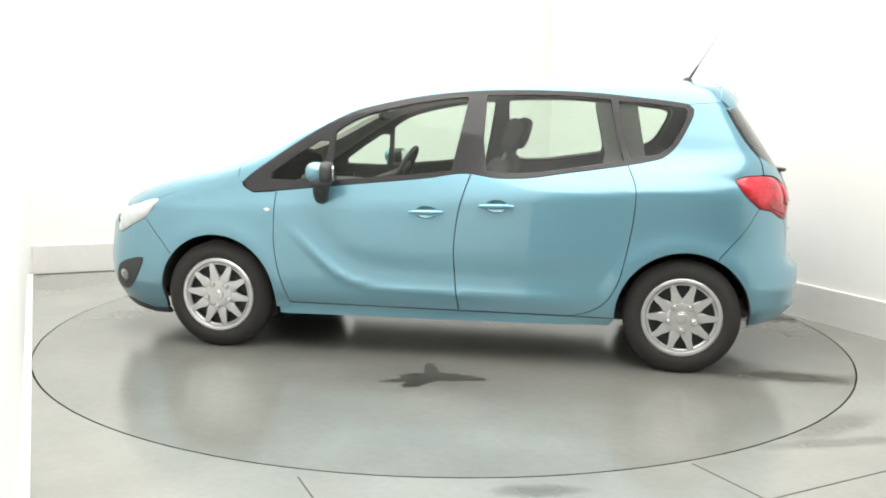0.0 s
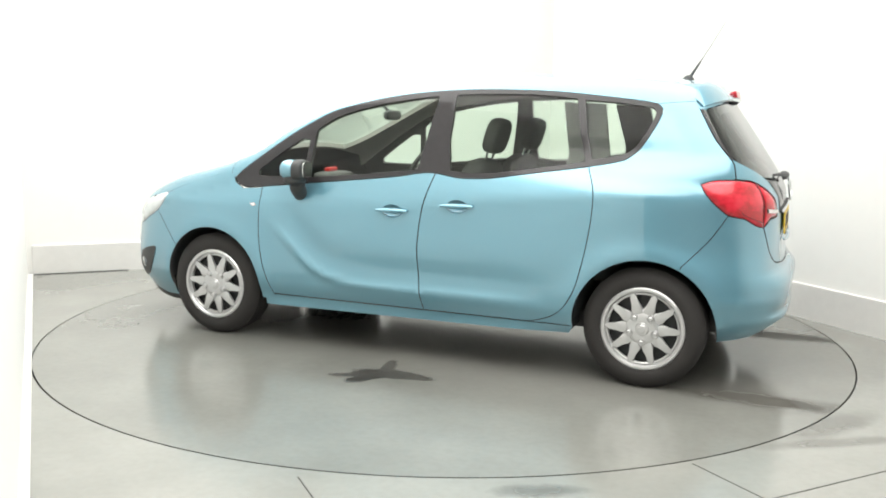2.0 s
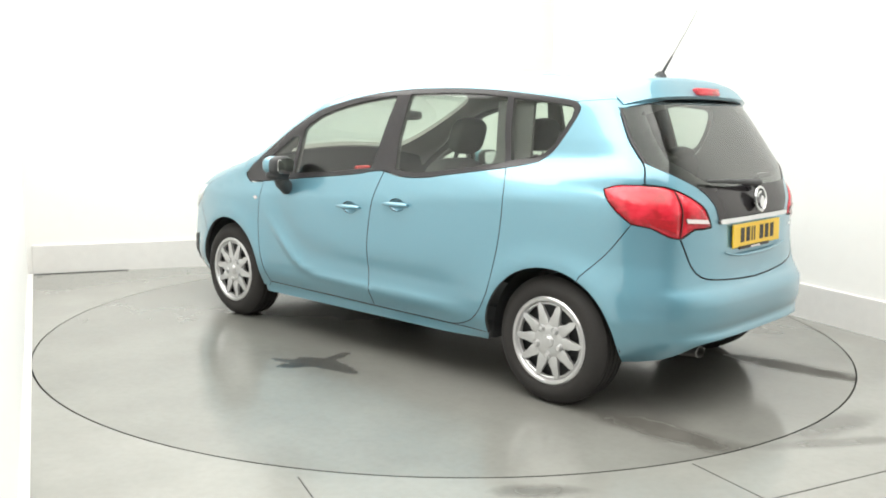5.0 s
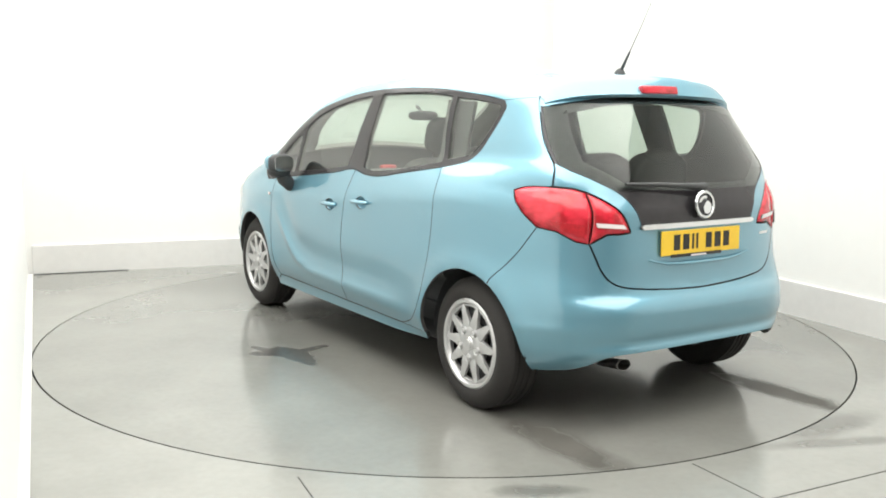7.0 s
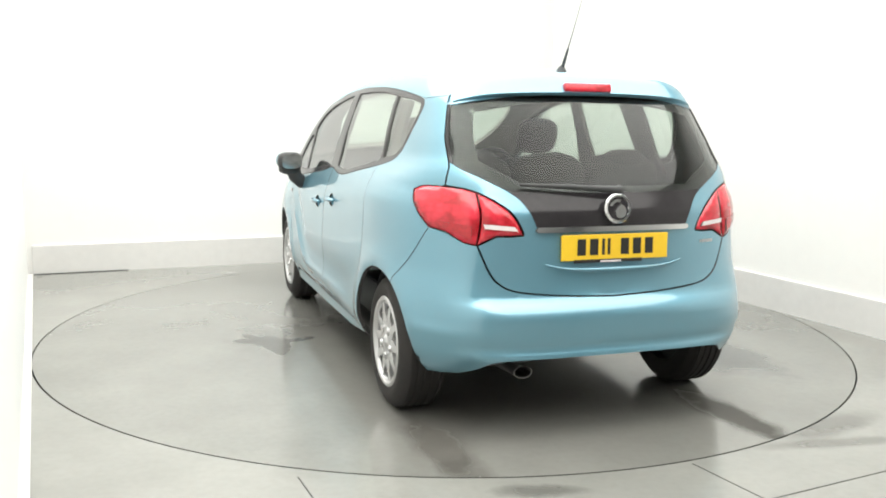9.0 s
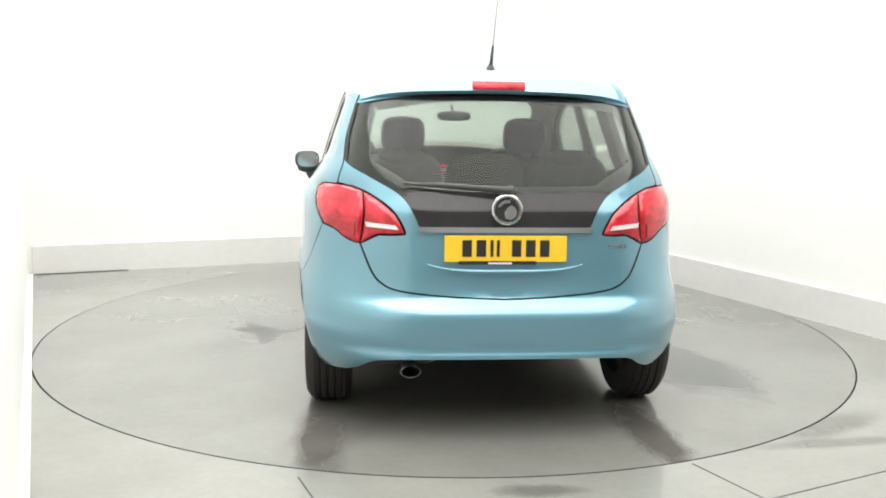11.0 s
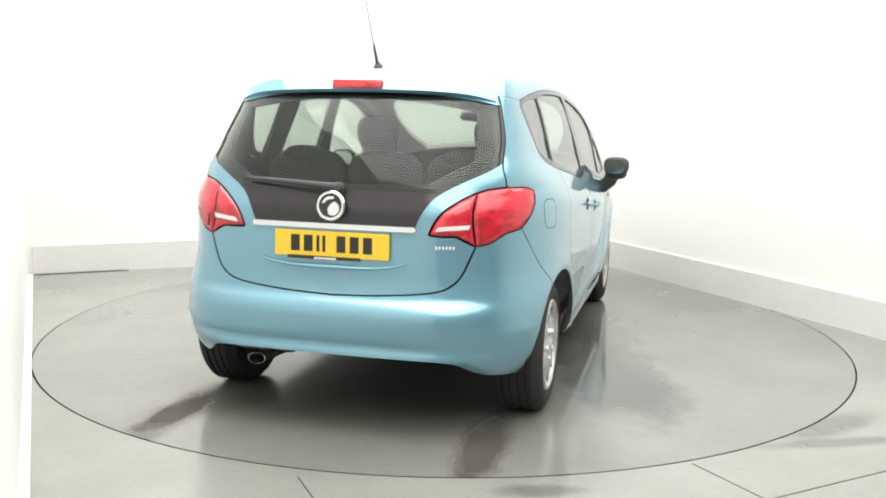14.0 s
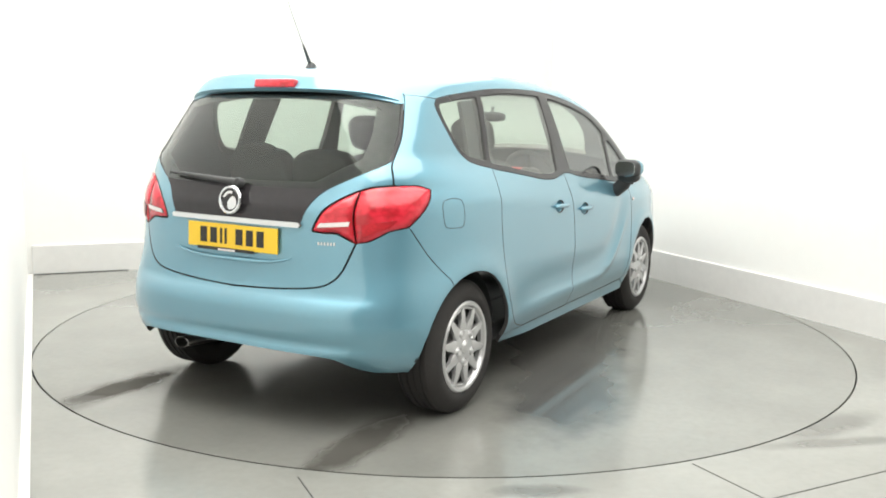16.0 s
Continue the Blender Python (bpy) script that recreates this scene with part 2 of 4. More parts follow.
def build_room():
    floor_mat = floor_material("pale_floor_paint", [
        (1.78, -1.80, 0.30, 0.09, 35, 0.30, 0.6, 6.0, (0.12, 0.118, 0.11), 0.32),
        (1.72, -2.02, 0.36, 0.05, 12, 0.35, 0.6, 7.0, (0.12, 0.118, 0.11), 0.32),
        (0.37, -2.58, 0.16, 0.05, 5, 0.4, 0.8, 14.0, (0.10, 0.10, 0.09), 0.3),
        (2.25, 0.55, 0.12, 1.1, 26, 0.5, 0.35, 6.0, (0.20, 0.19, 0.17), 0.3)], 1.15)
    bm = bmesh.new()
    n = 192
    inner = [bm.verts.new((2.4775 * math.cos(2 * math.pi * k / n), 2.4775 * math.sin(2 * math.pi * k / n), 0)) for k in range(n)]
    low = [bm.verts.new((v.co.x, v.co.y, -0.04)) for v in inner]
    outer = []
    for k in range(n):
        c, s = math.cos(2 * math.pi * k / n), math.sin(2 * math.pi * k / n)
        f = 9.0 / max(abs(c), abs(s))
        outer.append(bm.verts.new((c * f + 0.8, s * f - 1.0, 0)))
    for k in range(n):
        j = (k + 1) % n
        bm.faces.new((inner[k], inner[j], outer[j], outer[k]))
        bm.faces.new((inner[k], low[k], low[j], inner[j]))
    tagged(part("floor", bm, floor_mat, smooth=False), "pale grey glossy painted concrete floor round the turntable", "floor", kind="structure")
    bm = bmesh.new()
    prism(bm, [(2.6 * math.cos(2 * math.pi * k / 96), 2.6 * math.sin(2 * math.pi * k / 96)) for k in range(96)], 0.02, pose(0, 0, -0.065))
    tagged(part("turntable_pit", bm, JOINT_DARK, smooth=False), "dark shallow pit under the turntable", "pit", kind="structure")
    for a, b in (((-0.553, -2.49), (0.55, -4.9)), ((1.02, -2.29), (1.95, -4.0)), ((1.15, -2.655), (3.1, -1.66))):
        a, b = Vector(a), Vector(b)
        d = (b - a).normalized()
        m = Matrix(((d.x, -d.y, 0, a.x), (d.y, d.x, 0, a.y), (0, 0, 1, 0), (0, 0, 0, 1)))
        bm = bmesh.new()
        box(bm, 0, (b - a).length, -0.0025, 0.0025, -0.01, 0.0015, m=m)
        tagged(part("floor_joint", bm, JOINT_DARK, smooth=False), "thin dark joint line in the painted floor", "joint", kind="structure")
    ends = CORNER_A + Vector((0.01, 0.0)), CORNER_A + 0.75 * (CORNER_B - CORNER_A).normalized()
    wall_between("floor_joint", *ends, -0.01, 0.006, 0.012, JOINT_DARK, "dark dirty joint at the foot of the plinth", back=-0.008, cat="joint")
    # plinths at the foot of the walls, walls a little behind them
    wall_between("baseboard_back", CORNER_A, CORNER_B, -0.02, 0.243, 0.06, PLINTH_GREY, "pale grey painted plinth along the back wall", bevel=0.006, cat="plinth")
    wall_between("baseboard_right", CORNER_B, CORNER_C, -0.02, 0.243, 0.06, PLINTH_GREY, "pale grey painted plinth along the side wall", bevel=0.006, cat="plinth")
    wall_between("wall_back", CORNER_A - Vector((0.3, 0.126)), CORNER_B + Vector((0.05, 0.02)), -0.02, HEIGHT, 0.15, WALL_WHITE, "smooth white painted studio wall", back=0.022)
    wall_between("wall_right", CORNER_B + Vector((-0.05, 0.1)), CORNER_C, -0.02, HEIGHT, 0.15, WALL_WHITE, "smooth white painted studio side wall", back=0.022)
    wall_between("trim_left", CORNER_A, LEFT_END, -0.02, 0.012, 0.05, PLINTH_GREY, "low pale grey strip at the foot of the white wall", side=-1, cat="trim")
    wall_between("wall_left", CORNER_A + Vector((-0.14, 0.3)), LEFT_END, -0.02, HEIGHT, 0.15, WALL_WHITE, "smooth white studio wall beside the turntable", back=0.034, side=-1)
    jog = LEFT_END + Vector((-2.4, -1.0))
    front_l, front_r = Vector((jog.x, -8.0)), Vector((CORNER_C.x + 0.4, -8.0))
    wall_between("wall_return", LEFT_END + Vector((-0.04, 0.0)), jog, -0.02, HEIGHT, 0.15, WALL_WHITE, "white return wall", side=-1)
    wall_between("wall_side", jog, front_l, -0.02, HEIGHT, 0.15, FRONT_GREY, "grey wall", side=-1)
    wall_between("wall_front", front_l, front_r, -0.02, HEIGHT, 0.15, FRONT_GREY, "grey wall opposite the white booth", side=-1)
    wall_between("wall_end", CORNER_C, front_r + Vector((0, -0.1)), -0.02, HEIGHT, 0.15, FRONT_GREY, "grey end wall")
    bm = bmesh.new()
    box(bm, -6, 9, -9, 5, HEIGHT, HEIGHT + 0.15)
    tagged(part("ceiling", bm, CEILING_WHITE, smooth=False), "plain white ceiling", "ceiling", kind="structure")


FRONT_GREY = simple("grey_front_wall_paint", (0.46, 0.465, 0.465), 0.6, vary=0.05, scale=6)
build_room()


def build_turntable():
    mat = floor_material("turntable_floor_paint", [
        (0.15, -1.13, 0.19, 0.075, 6, 0.14, 1.0, 16.0, (0.008, 0.009, 0.008), 0.24),
        (0.30, -1.13, 0.11, 0.040, 3, 0.18, 1.0, 18.0, (0.009, 0.009, 0.008), 0.24),
        (0.07, -1.24, 0.05, 0.12, -30, 0.2, 1.0, 18.0, (0.010, 0.010, 0.009), 0.24),
        (0.09, -1.00, 0.035, 0.13, 14, 0.25, 0.95, 20.0, (0.012, 0.012, 0.011), 0.30),
        (0.00, -1.22, 0.13, 0.035, 24, 0.25, 0.95, 20.0, (0.012, 0.012, 0.011), 0.30),
        (0.15, -1.15, 0.36, 0.22, 0, 0.6, 0.35, 9.0, (0.06, 0.06, 0.056), 0.2),
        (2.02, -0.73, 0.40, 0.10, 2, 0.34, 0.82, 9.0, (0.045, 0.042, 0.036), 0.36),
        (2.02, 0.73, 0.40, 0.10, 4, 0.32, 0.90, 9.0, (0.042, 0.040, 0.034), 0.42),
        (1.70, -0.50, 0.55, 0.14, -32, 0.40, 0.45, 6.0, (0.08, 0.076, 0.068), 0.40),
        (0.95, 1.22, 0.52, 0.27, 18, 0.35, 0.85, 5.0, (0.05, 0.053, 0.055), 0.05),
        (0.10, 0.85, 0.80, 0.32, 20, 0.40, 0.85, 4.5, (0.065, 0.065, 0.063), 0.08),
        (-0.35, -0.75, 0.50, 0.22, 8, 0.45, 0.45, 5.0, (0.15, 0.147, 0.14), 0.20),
        # car-sized oval: shade beneath the car, put into the deck's colour
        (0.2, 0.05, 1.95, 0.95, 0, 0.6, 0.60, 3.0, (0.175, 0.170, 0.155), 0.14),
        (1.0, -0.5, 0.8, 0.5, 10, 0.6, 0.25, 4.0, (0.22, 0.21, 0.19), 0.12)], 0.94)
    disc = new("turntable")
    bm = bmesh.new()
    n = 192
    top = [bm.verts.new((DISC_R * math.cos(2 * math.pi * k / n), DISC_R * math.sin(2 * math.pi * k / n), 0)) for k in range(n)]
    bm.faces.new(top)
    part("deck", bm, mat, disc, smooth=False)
    bm = bmesh.new()
    lathe(bm, [(DISC_R, -0.0005), (DISC_R, -0.044), (DISC_R - 0.08, -0.044)], n=192, axis="z")
    part("rim", bm, JOINT_DARK, disc, "dark steel edge of the turntable", smooth=False)
    return tagged(disc, "round pale grey turntable with dark wet stains and painted shade under the car, flush with the floor", "turntable")


TURNTABLE = build_turntable()

# ---- the car: one smooth body form, cut into panels ----
OFF = 0.056          # the car stands a little off the turntable's axis
FRONT_AXLE, REAR_AXLE, HUB_Z = -1.217, 1.427, 0.314


def table(pairs, sigma, lo, hi, n=1200):
    """A smooth curve through pairs, as a lookup."""
    xs = np.linspace(lo, hi, n)
    p = np.array(pairs)
    ys = np.interp(xs, p[:, 0], p[:, 1])
    k = int(3 * sigma / (xs[1] - xs[0])) + 1
    w = np.exp(-0.5 * (np.arange(-k, k + 1) * (xs[1] - xs[0]) / sigma) ** 2)
    ys = np.convolve(np.pad(ys, k, mode="edge"), w / w.sum(), mode="valid")
    return lambda v: np.interp(v, xs, ys)


HALF_WIDTH = table([(0.1, 0.75), (0.22, 0.822), (0.29, 0.870), (0.36, 0.895), (0.45, 0.905), (0.66, 0.903), (0.80, 0.897), (0.885, 0.890), (0.95, 0.872), (1.10, 0.831), (1.28, 0.784), (1.42, 0.737), (1.52, 0.690), (1.62, 0.64)], 0.013, 0.0, 1.8)
REAR_X = table([(0.1, 1.85), (0.22, 1.97), (0.30, 2.055), (0.350, 2.100), (0.372, 2.108), (0.394, 2.090), (0.45, 2.108), (0.53, 2.113), (0.562, 2.110), (0.578, 2.100), (0.606, 2.064), (0.625, 2.052), (0.68, 2.045), (0.80, 2.040), (0.98, 2.030), (1.08, 1.985), (1.30, 1.840), (1.48, 1.715), (1.6, 1.63)], 0.009, 0.0, 1.8)
CORNER_X = table([(0.1, 1.85), (0.22, 1.97), (0.30, 2.050), (0.40, 2.092), (0.50, 2.100), (0.62, 2.088), (0.75, 2.062), (0.88, 2.040), (0.98, 2.030), (1.08, 1.985), (1.30, 1.840), (1.48, 1.715), (1.6, 1.63)], 0.03, 0.0, 1.8)
FRONT_X = table([(0.1, -1.95), (0.22, -2.07), (0.35, -2.115), (0.5, -2.12), (0.62, -2.10), (0.75, -2.07), (0.85, -2.03), (1.2, -1.95)], 0.03, 0.0, 1.8)
TOP_Z = table([(-2.3, 0.55), (-2.08, 0.75), (-2.0, 0.83), (-1.9, 0.892), (-1.65, 0.990), (-1.22, 1.105), (-0.99, 1.195), (-0.81, 1.312), (-0.63, 1.414), (-0.455, 1.490), (-0.11, 1.585), (0.23, 1.616), (0.56, 1.633), (1.06, 1.630), (1.386, 1.610), (1.667, 1.575), (2.2, 1.49)], 0.05, -2.6, 2.6)


def gauss(v, c, s):
    return np.exp(-((v - c) / s) ** 2)


def ease(v, a, b):
    t = np.clip((v - a) / (b - a), 0, 1)
    return t * t * (3 - 2 * t)


BLADE = table([(-1.0, 0.80), (-0.75, 0.715), (-0.62, 0.595), (-0.50, 0.490), (-0.38, 0.428), (-0.2, 0.402), (0.0, 0.394), (1.2, 0.385)], 0.05, -2.6, 2.6)


def BLADE_SLOPE(x):
    return (BLADE(x + 0.02) - BLADE(x - 0.02)) / 0.04


def body(p):
    """Below zero inside the car's body form, above zero outside; p is n x 3."""
    x, y, z = p[:, 0], p[:, 1], p[:, 2]
    ay = np.abs(y)
    lift = 0.085 * np.clip(x + 0.2, -1.2, 2.0) * gauss(z, 0.95, 0.16)
    w = HALF_WIDTH(z - lift)
    # shoulder line, hollow door sides with a blade above the sill, arch lips
    # the cabin draws in towards the tail, and the sill stands upright under the doors
    w = w * (1 - 0.070 * ease(x, 0.25, 1.75) * ease(z, 1.03, 1.22))
    w = w + (0.866 - w) * ease(-z, -0.32, -0.27) * ease(x, -0.92, -0.80) * ease(-x, -1.05, -0.72) * 0.9
    w = w + 0.002 * gauss(z, 0.862 + 0.095 * x, 0.030) * ease(x, -0.9, 0.2) * ease(-x, -1.7, -1.2)
    blade, near = BLADE(x), 1 / np.sqrt(1 + BLADE_SLOPE(x) ** 2)
    on = ease(x, -0.84, -0.60) * ease(-x, -1.08, -0.60)
    w = w + (0.012 * gauss((z - blade) * near, 0.0, 0.028) - 0.011 * gauss((z - blade) * near, 0.105, 0.075)) * on
    for ax, out in ((FRONT_AXLE, 0.012), (REAR_AXLE, 0.012)):
        r = np.hypot(x - ax, z - HUB_Z)
        w = w + out * gauss(r, 0.385, 0.065) * ease(z, 0.2, 0.4)
    # the bumper's shelf melts into the corners under the tail lamps
    melt = ease(ay, 0.46, 0.80)
    w = w + 0.012 * gauss(z, 0.462, 0.022) * ease(x, 1.72, 1.90)
    xr, xf = REAR_X(z) * (1 - melt) + CORNER_X(z) * melt, FRONT_X(z)
    # a bumper edge that sweeps round the corner, hollow tailgate round the plate
    g = (ay / w) ** 4.0 + np.clip((x - 0.95) / (xr - 0.95), 0, None) ** (3.3 + 0.8 * (1 - ease(z, 0.5, 0.75)) + 4.4 * ease(z, 1.04, 1.2)) + np.clip((-0.8 - x) / (-0.8 - xf), 0, None) ** 2.7 - 1
    f1 = g / 4.3
    bend = 0.12 * np.clip(0.4 - x, 0, 1.0) * y * y
    crown = 0.030 + 0.018 * ease(x, -0.5, 0.2)
    f2 = (z - (TOP_Z(x - bend) - crown * (ay / 0.6) ** 2.2)) * 0.9
    k = 0.10
    h = np.clip(0.5 + 0.5 * (f1 - f2) / k, 0, 1)
    return f2 * (1 - h) + f1 * h + k * h * (1 - h) * 0.6


def meet(o, d, far=1.7):
    """Where rays from inside the car leave its body form."""
    o, d = np.asarray(o, float), np.asarray(d, float)
    a, b = np.zeros(len(o)), np.full(len(o), far)
    for _ in range(34):
        m = (a + b) / 2
        out = body(o + d * m[:, None]) > 0
        b, a = np.where(out, m, b), np.where(out, a, m)
    return o + d * a[:, None]


def normals(p):
    e = 1e-3
    g = np.stack([body(p + e * np.eye(3)[i]) - body(p - e * np.eye(3)[i]) for i in range(3)], -1)
    return g / np.linalg.norm(g, axis=1, keepdims=True)


PIVOT = 0.95
MID = PIVOT + 0.9 * math.pi / 2


def chart_side(q):
    """(s, z): s is x along the left side, then runs round the tail or the nose."""
    s, z = q[:, 0], q[:, 1]
    fr, ff = np.clip((s - PIVOT) / 0.9, 0, math.pi), np.clip((-0.8 - s) / 0.9, 0, math.pi)
    o = np.stack([np.clip(s, -0.8, PIVOT), 0 * s, z], -1)
    d = np.stack([np.sin(fr) - np.sin(ff), -np.cos(fr) * np.where(s < -0.8, 0, 1) - np.cos(ff) * np.where(s < -0.8, 1, 0), 0 * s], -1)
    return meet(o, d)


def chart_top(q):
    """(x, v): v / 0.75 is the angle over the roof from the left side up; the fan starts at z = 1."""
    x, a = q[:, 0], q[:, 1] / 0.75
    return meet(np.stack([x, 0 * x, 0 * x + 1.0], -1), np.stack([0 * x, -np.cos(a), np.sin(a)], -1))


def chart_hood(q):
    x, a = q[:, 0], q[:, 1] / 0.75
    return meet(np.stack([x, 0 * x, 0 * x + 0.55], -1), np.stack([0 * x, -np.cos(a), np.sin(a)], -1))


def s_side(pts):
    """(x, z) on the car's left side to the side chart."""
    p = np.array(pts, float)
    q = meet(np.stack([p[:, 0], 0 * p[:, 0], p[:, 1]], -1), np.tile([0.0, -1.0, 0.0], (len(p), 1)))
    s = np.where(q[:, 0] > PIVOT, PIVOT + 0.9 * np.arctan2(q[:, 0] - PIVOT, -q[:, 1]), np.where(q[:, 0] < -0.8, -0.8 - 0.9 * np.arctan2(-0.8 - q[:, 0], -q[:, 1]), q[:, 0]))
    return [tuple(v) for v in np.stack([s, p[:, 1]], -1)]


def s_rear(pts):
    """(y, z) on the car's tail to the side chart."""
    p = np.array(pts, float)
    q = meet(np.stack([0 * p[:, 0] + PIVOT, p[:, 0], p[:, 1]], -1), np.tile([1.0, 0.0, 0.0], (len(p), 1)))
    return [tuple(v) for v in np.stack([PIVOT + 0.9 * np.arctan2(q[:, 0] - PIVOT, -q[:, 1]), p[:, 1]], -1)]


def v_side(pts, pivot=1.0):
    """(x, z) on the left side to the top chart."""
    p = np.array(pts, float)
    q = meet(np.stack([p[:, 0], 0 * p[:, 0], p[:, 1]], -1), np.tile([0.0, -1.0, 0.0], (len(p), 1)))
    return [tuple(v) for v in np.stack([p[:, 0], 0.75 * np.arctan2(q[:, 2] - pivot, -q[:, 1])], -1)]


def curve(pts, step=0.02, closed=False):
    """A smooth line through pts."""
    p = [np.array(v, float) for v in pts]
    n = len(p)
    out = []
    for i in range(n if closed else n - 1):
        p0, p1, p2, p3 = (p[(i + k) % n] if closed else p[min(max(i + k, 0), n - 1)] for k in (-1, 0, 1, 2))
        m = max(1, int(np.linalg.norm(p2 - p1) / step))
        for k in range(m):
            t = k / m
            out.append(tuple(0.5 * (2 * p1 + (p2 - p0) * t + (2 * p0 - 5 * p1 + 4 * p2 - p3) * t * t + (3 * p1 - p0 - 3 * p2 + p3) * t ** 3)))
    if not closed:
        out.append(tuple(p[-1]))
    return out


def line(a, b, step=0.02):
    n = max(1, int(math.dist(a, b) / step))
    return [(a[0] + (b[0] - a[0]) * k / n, a[1] + (b[1] - a[1]) * k / n) for k in range(n + 1)]


def straight(pts, step=0.02):
    out = []
    for a, b in zip(pts, pts[1:]):
        out += line(a, b, step)[:-1]
    return out + [pts[-1]]


def loop(*runs):
    """Joins runs into one closed outline without double points."""
    out = []
    for r in runs:
        for q in r:
            if not out or math.dist(out[-1], q) > 1e-4:
                out.append(tuple(q))
    if math.dist(out[0], out[-1]) < 1e-4:
        out.pop()
    return out


def shrink(poly, d):
    """Moves a closed outline inwards by d."""
    p = np.array(poly)
    area = 0.5 * np.sum(p[:, 0] * np.roll(p[:, 1], -1) - np.roll(p[:, 0], -1) * p[:, 1])
    t = np.roll(p, -1, 0) - np.roll(p, 1, 0)
    t /= np.maximum(np.linalg.norm(t, axis=1, keepdims=True), 1e-9)
    nrm = np.stack([-t[:, 1], t[:, 0]], -1) * (1 if area > 0 else -1)
    return [tuple(v) for v in p + nrm * d]


def inside(q, poly):
    p = np.array(poly)
    x, y = q[:, 0][:, None], q[:, 1][:, None]
    x0, y0 = p[:, 0], p[:, 1]
    x1, y1 = np.roll(x0, -1), np.roll(y0, -1)
    hit = ((y0 > y) != (y1 > y)) & (x < (x1 - x0) * (y - y0) / np.where(y1 == y0, 1e-12, y1 - y0) + x0)
    return hit.sum(1) % 2 == 1


def near_line(q, poly):
    p = np.array(poly)
    return np.min(np.hypot(q[:, None, 0] - p[None, :, 0], q[:, None, 1] - p[None, :, 1]), 1)


from mathutils.geometry import delaunay_2d_cdt


def panel(name, outline, chart, mats, parent, label="", holes=(), gap=0.003, thick=0.02, out=0.0, grid=0.035, mirror=False, dome=0.0):
    """A sheet of the body form inside an outline of a chart: outer face, lined inner face and folded edges.
    out: how far it stands proud; dome: how far its middle bulges."""
    outline = shrink(outline, gap) if gap else list(outline)
    loops = [outline] + [list(h) for h in holes]
    lo, hi = np.min(outline, 0), np.max(outline, 0)
    gx, gy = np.meshgrid(np.arange(lo[0] + grid / 2, hi[0], grid), np.arange(lo[1] + grid / 2, hi[1], grid))
    q = np.stack([gx.ravel(), gy.ravel()], -1)
    keep = inside(q, outline)
    for h in holes:
        keep &= ~inside(q, h)
    for lp in loops:
        keep &= near_line(q, lp) > grid * 0.45
    verts, edges = [], []
    for lp in loops:
        s = len(verts)
        verts += [Vector(v) for v in lp]
        edges += [(s + k, s + (k + 1) % len(lp)) for k in range(len(lp))]
    verts += [Vector(v) for v in q[keep]]
    vs, es, fs, *_ = delaunay_2d_cdt(verts, edges, [], 0, 1e-6)
    uv = np.array([tuple(v) for v in vs])
    tri = np.array([f for f in fs if len(f) == 3])
    c = uv[tri].mean(1)
    ok = inside(c, outline)
    for h in holes:
        ok &= ~inside(c, h)
    tri = tri[ok]
    p = chart(uv)
    nrm = normals(p)
    rise = np.full(len(p), out)
    if dome:
        rise = rise + dome * np.clip(near_line(uv, outline) / 0.05, 0, 1) ** 0.6
    outer = p + nrm * rise[:, None]
    verts3 = outer
    faces = [tuple(t) for t in tri]
    slot = [0] * len(faces)
    n0 = len(outer)
    if thick:
        inner = outer - nrm * thick
        verts3 = np.concatenate([outer, inner])
        faces += [tuple(n0 + i for i in t[::-1]) for t in tri]
        slot += [1] * len(tri)
        count = {}
        for t in tri:
            for a, b in ((t[0], t[1]), (t[1], t[2]), (t[2], t[0])):
                count[(a, b)] = count.get((a, b), 0) + 1
        for a, b in list(count):
            if (b, a) not in count:
                faces.append((b, a, n0 + a, n0 + b))
                slot.append(1)
    verts3 = verts3 + np.array([0, OFF, 0]) if not mirror else verts3 * np.array([1, -1, 1]) + np.array([0, OFF, 0])
    # outward winding
    f0 = np.array(faces[:len(tri)])
    a, b, c3 = (verts3[f0[:, i]] for i in range(3))
    n_out = nrm * np.array([1, -1 if mirror else 1, 1])
    if np.sum(np.cross(b - a, c3 - a) * n_out[f0[:, 0]]) < 0:
        faces = [f[::-1] for f in faces]
    mesh = bpy.data.meshes.new(name)
    mesh.from_pydata([tuple(v) for v in verts3], [], faces)
    for m in mats if isinstance(mats, (list, tuple)) else (mats, LINING):
        mesh.materials.append(m)
    mesh.polygons.foreach_set("material_index", slot)
    mesh.shade_smooth()
    if not dome:
        # smooth shading that follows the body form, flat on the folded edges
        per_loop = np.zeros((len(mesh.loops), 3))
        vi = np.empty(len(mesh.loops), int)
        mesh.loops.foreach_get("vertex_index", vi)
        first = np.empty(len(mesh.polygons), int)
        mesh.polygons.foreach_get("loop_start", first)
        total = np.empty(len(mesh.polygons), int)
        mesh.polygons.foreach_get("loop_total", total)
        pn = np.array([tuple(f.normal) for f in mesh.polygons])
        owner = np.repeat(np.arange(len(total)), total)
        per_loop = np.where((owner < len(tri))[:, None], n_out[vi % n0], np.where((owner < 2 * len(tri))[:, None], -n_out[vi % n0], pn[owner])) if thick else n_out[vi % n0]
        mesh.normals_split_custom_set([tuple(v) for v in per_loop])
    ob = new(name, mesh)
    ob.parent = parent
    if label:
        tagged(ob, label)
    return ob


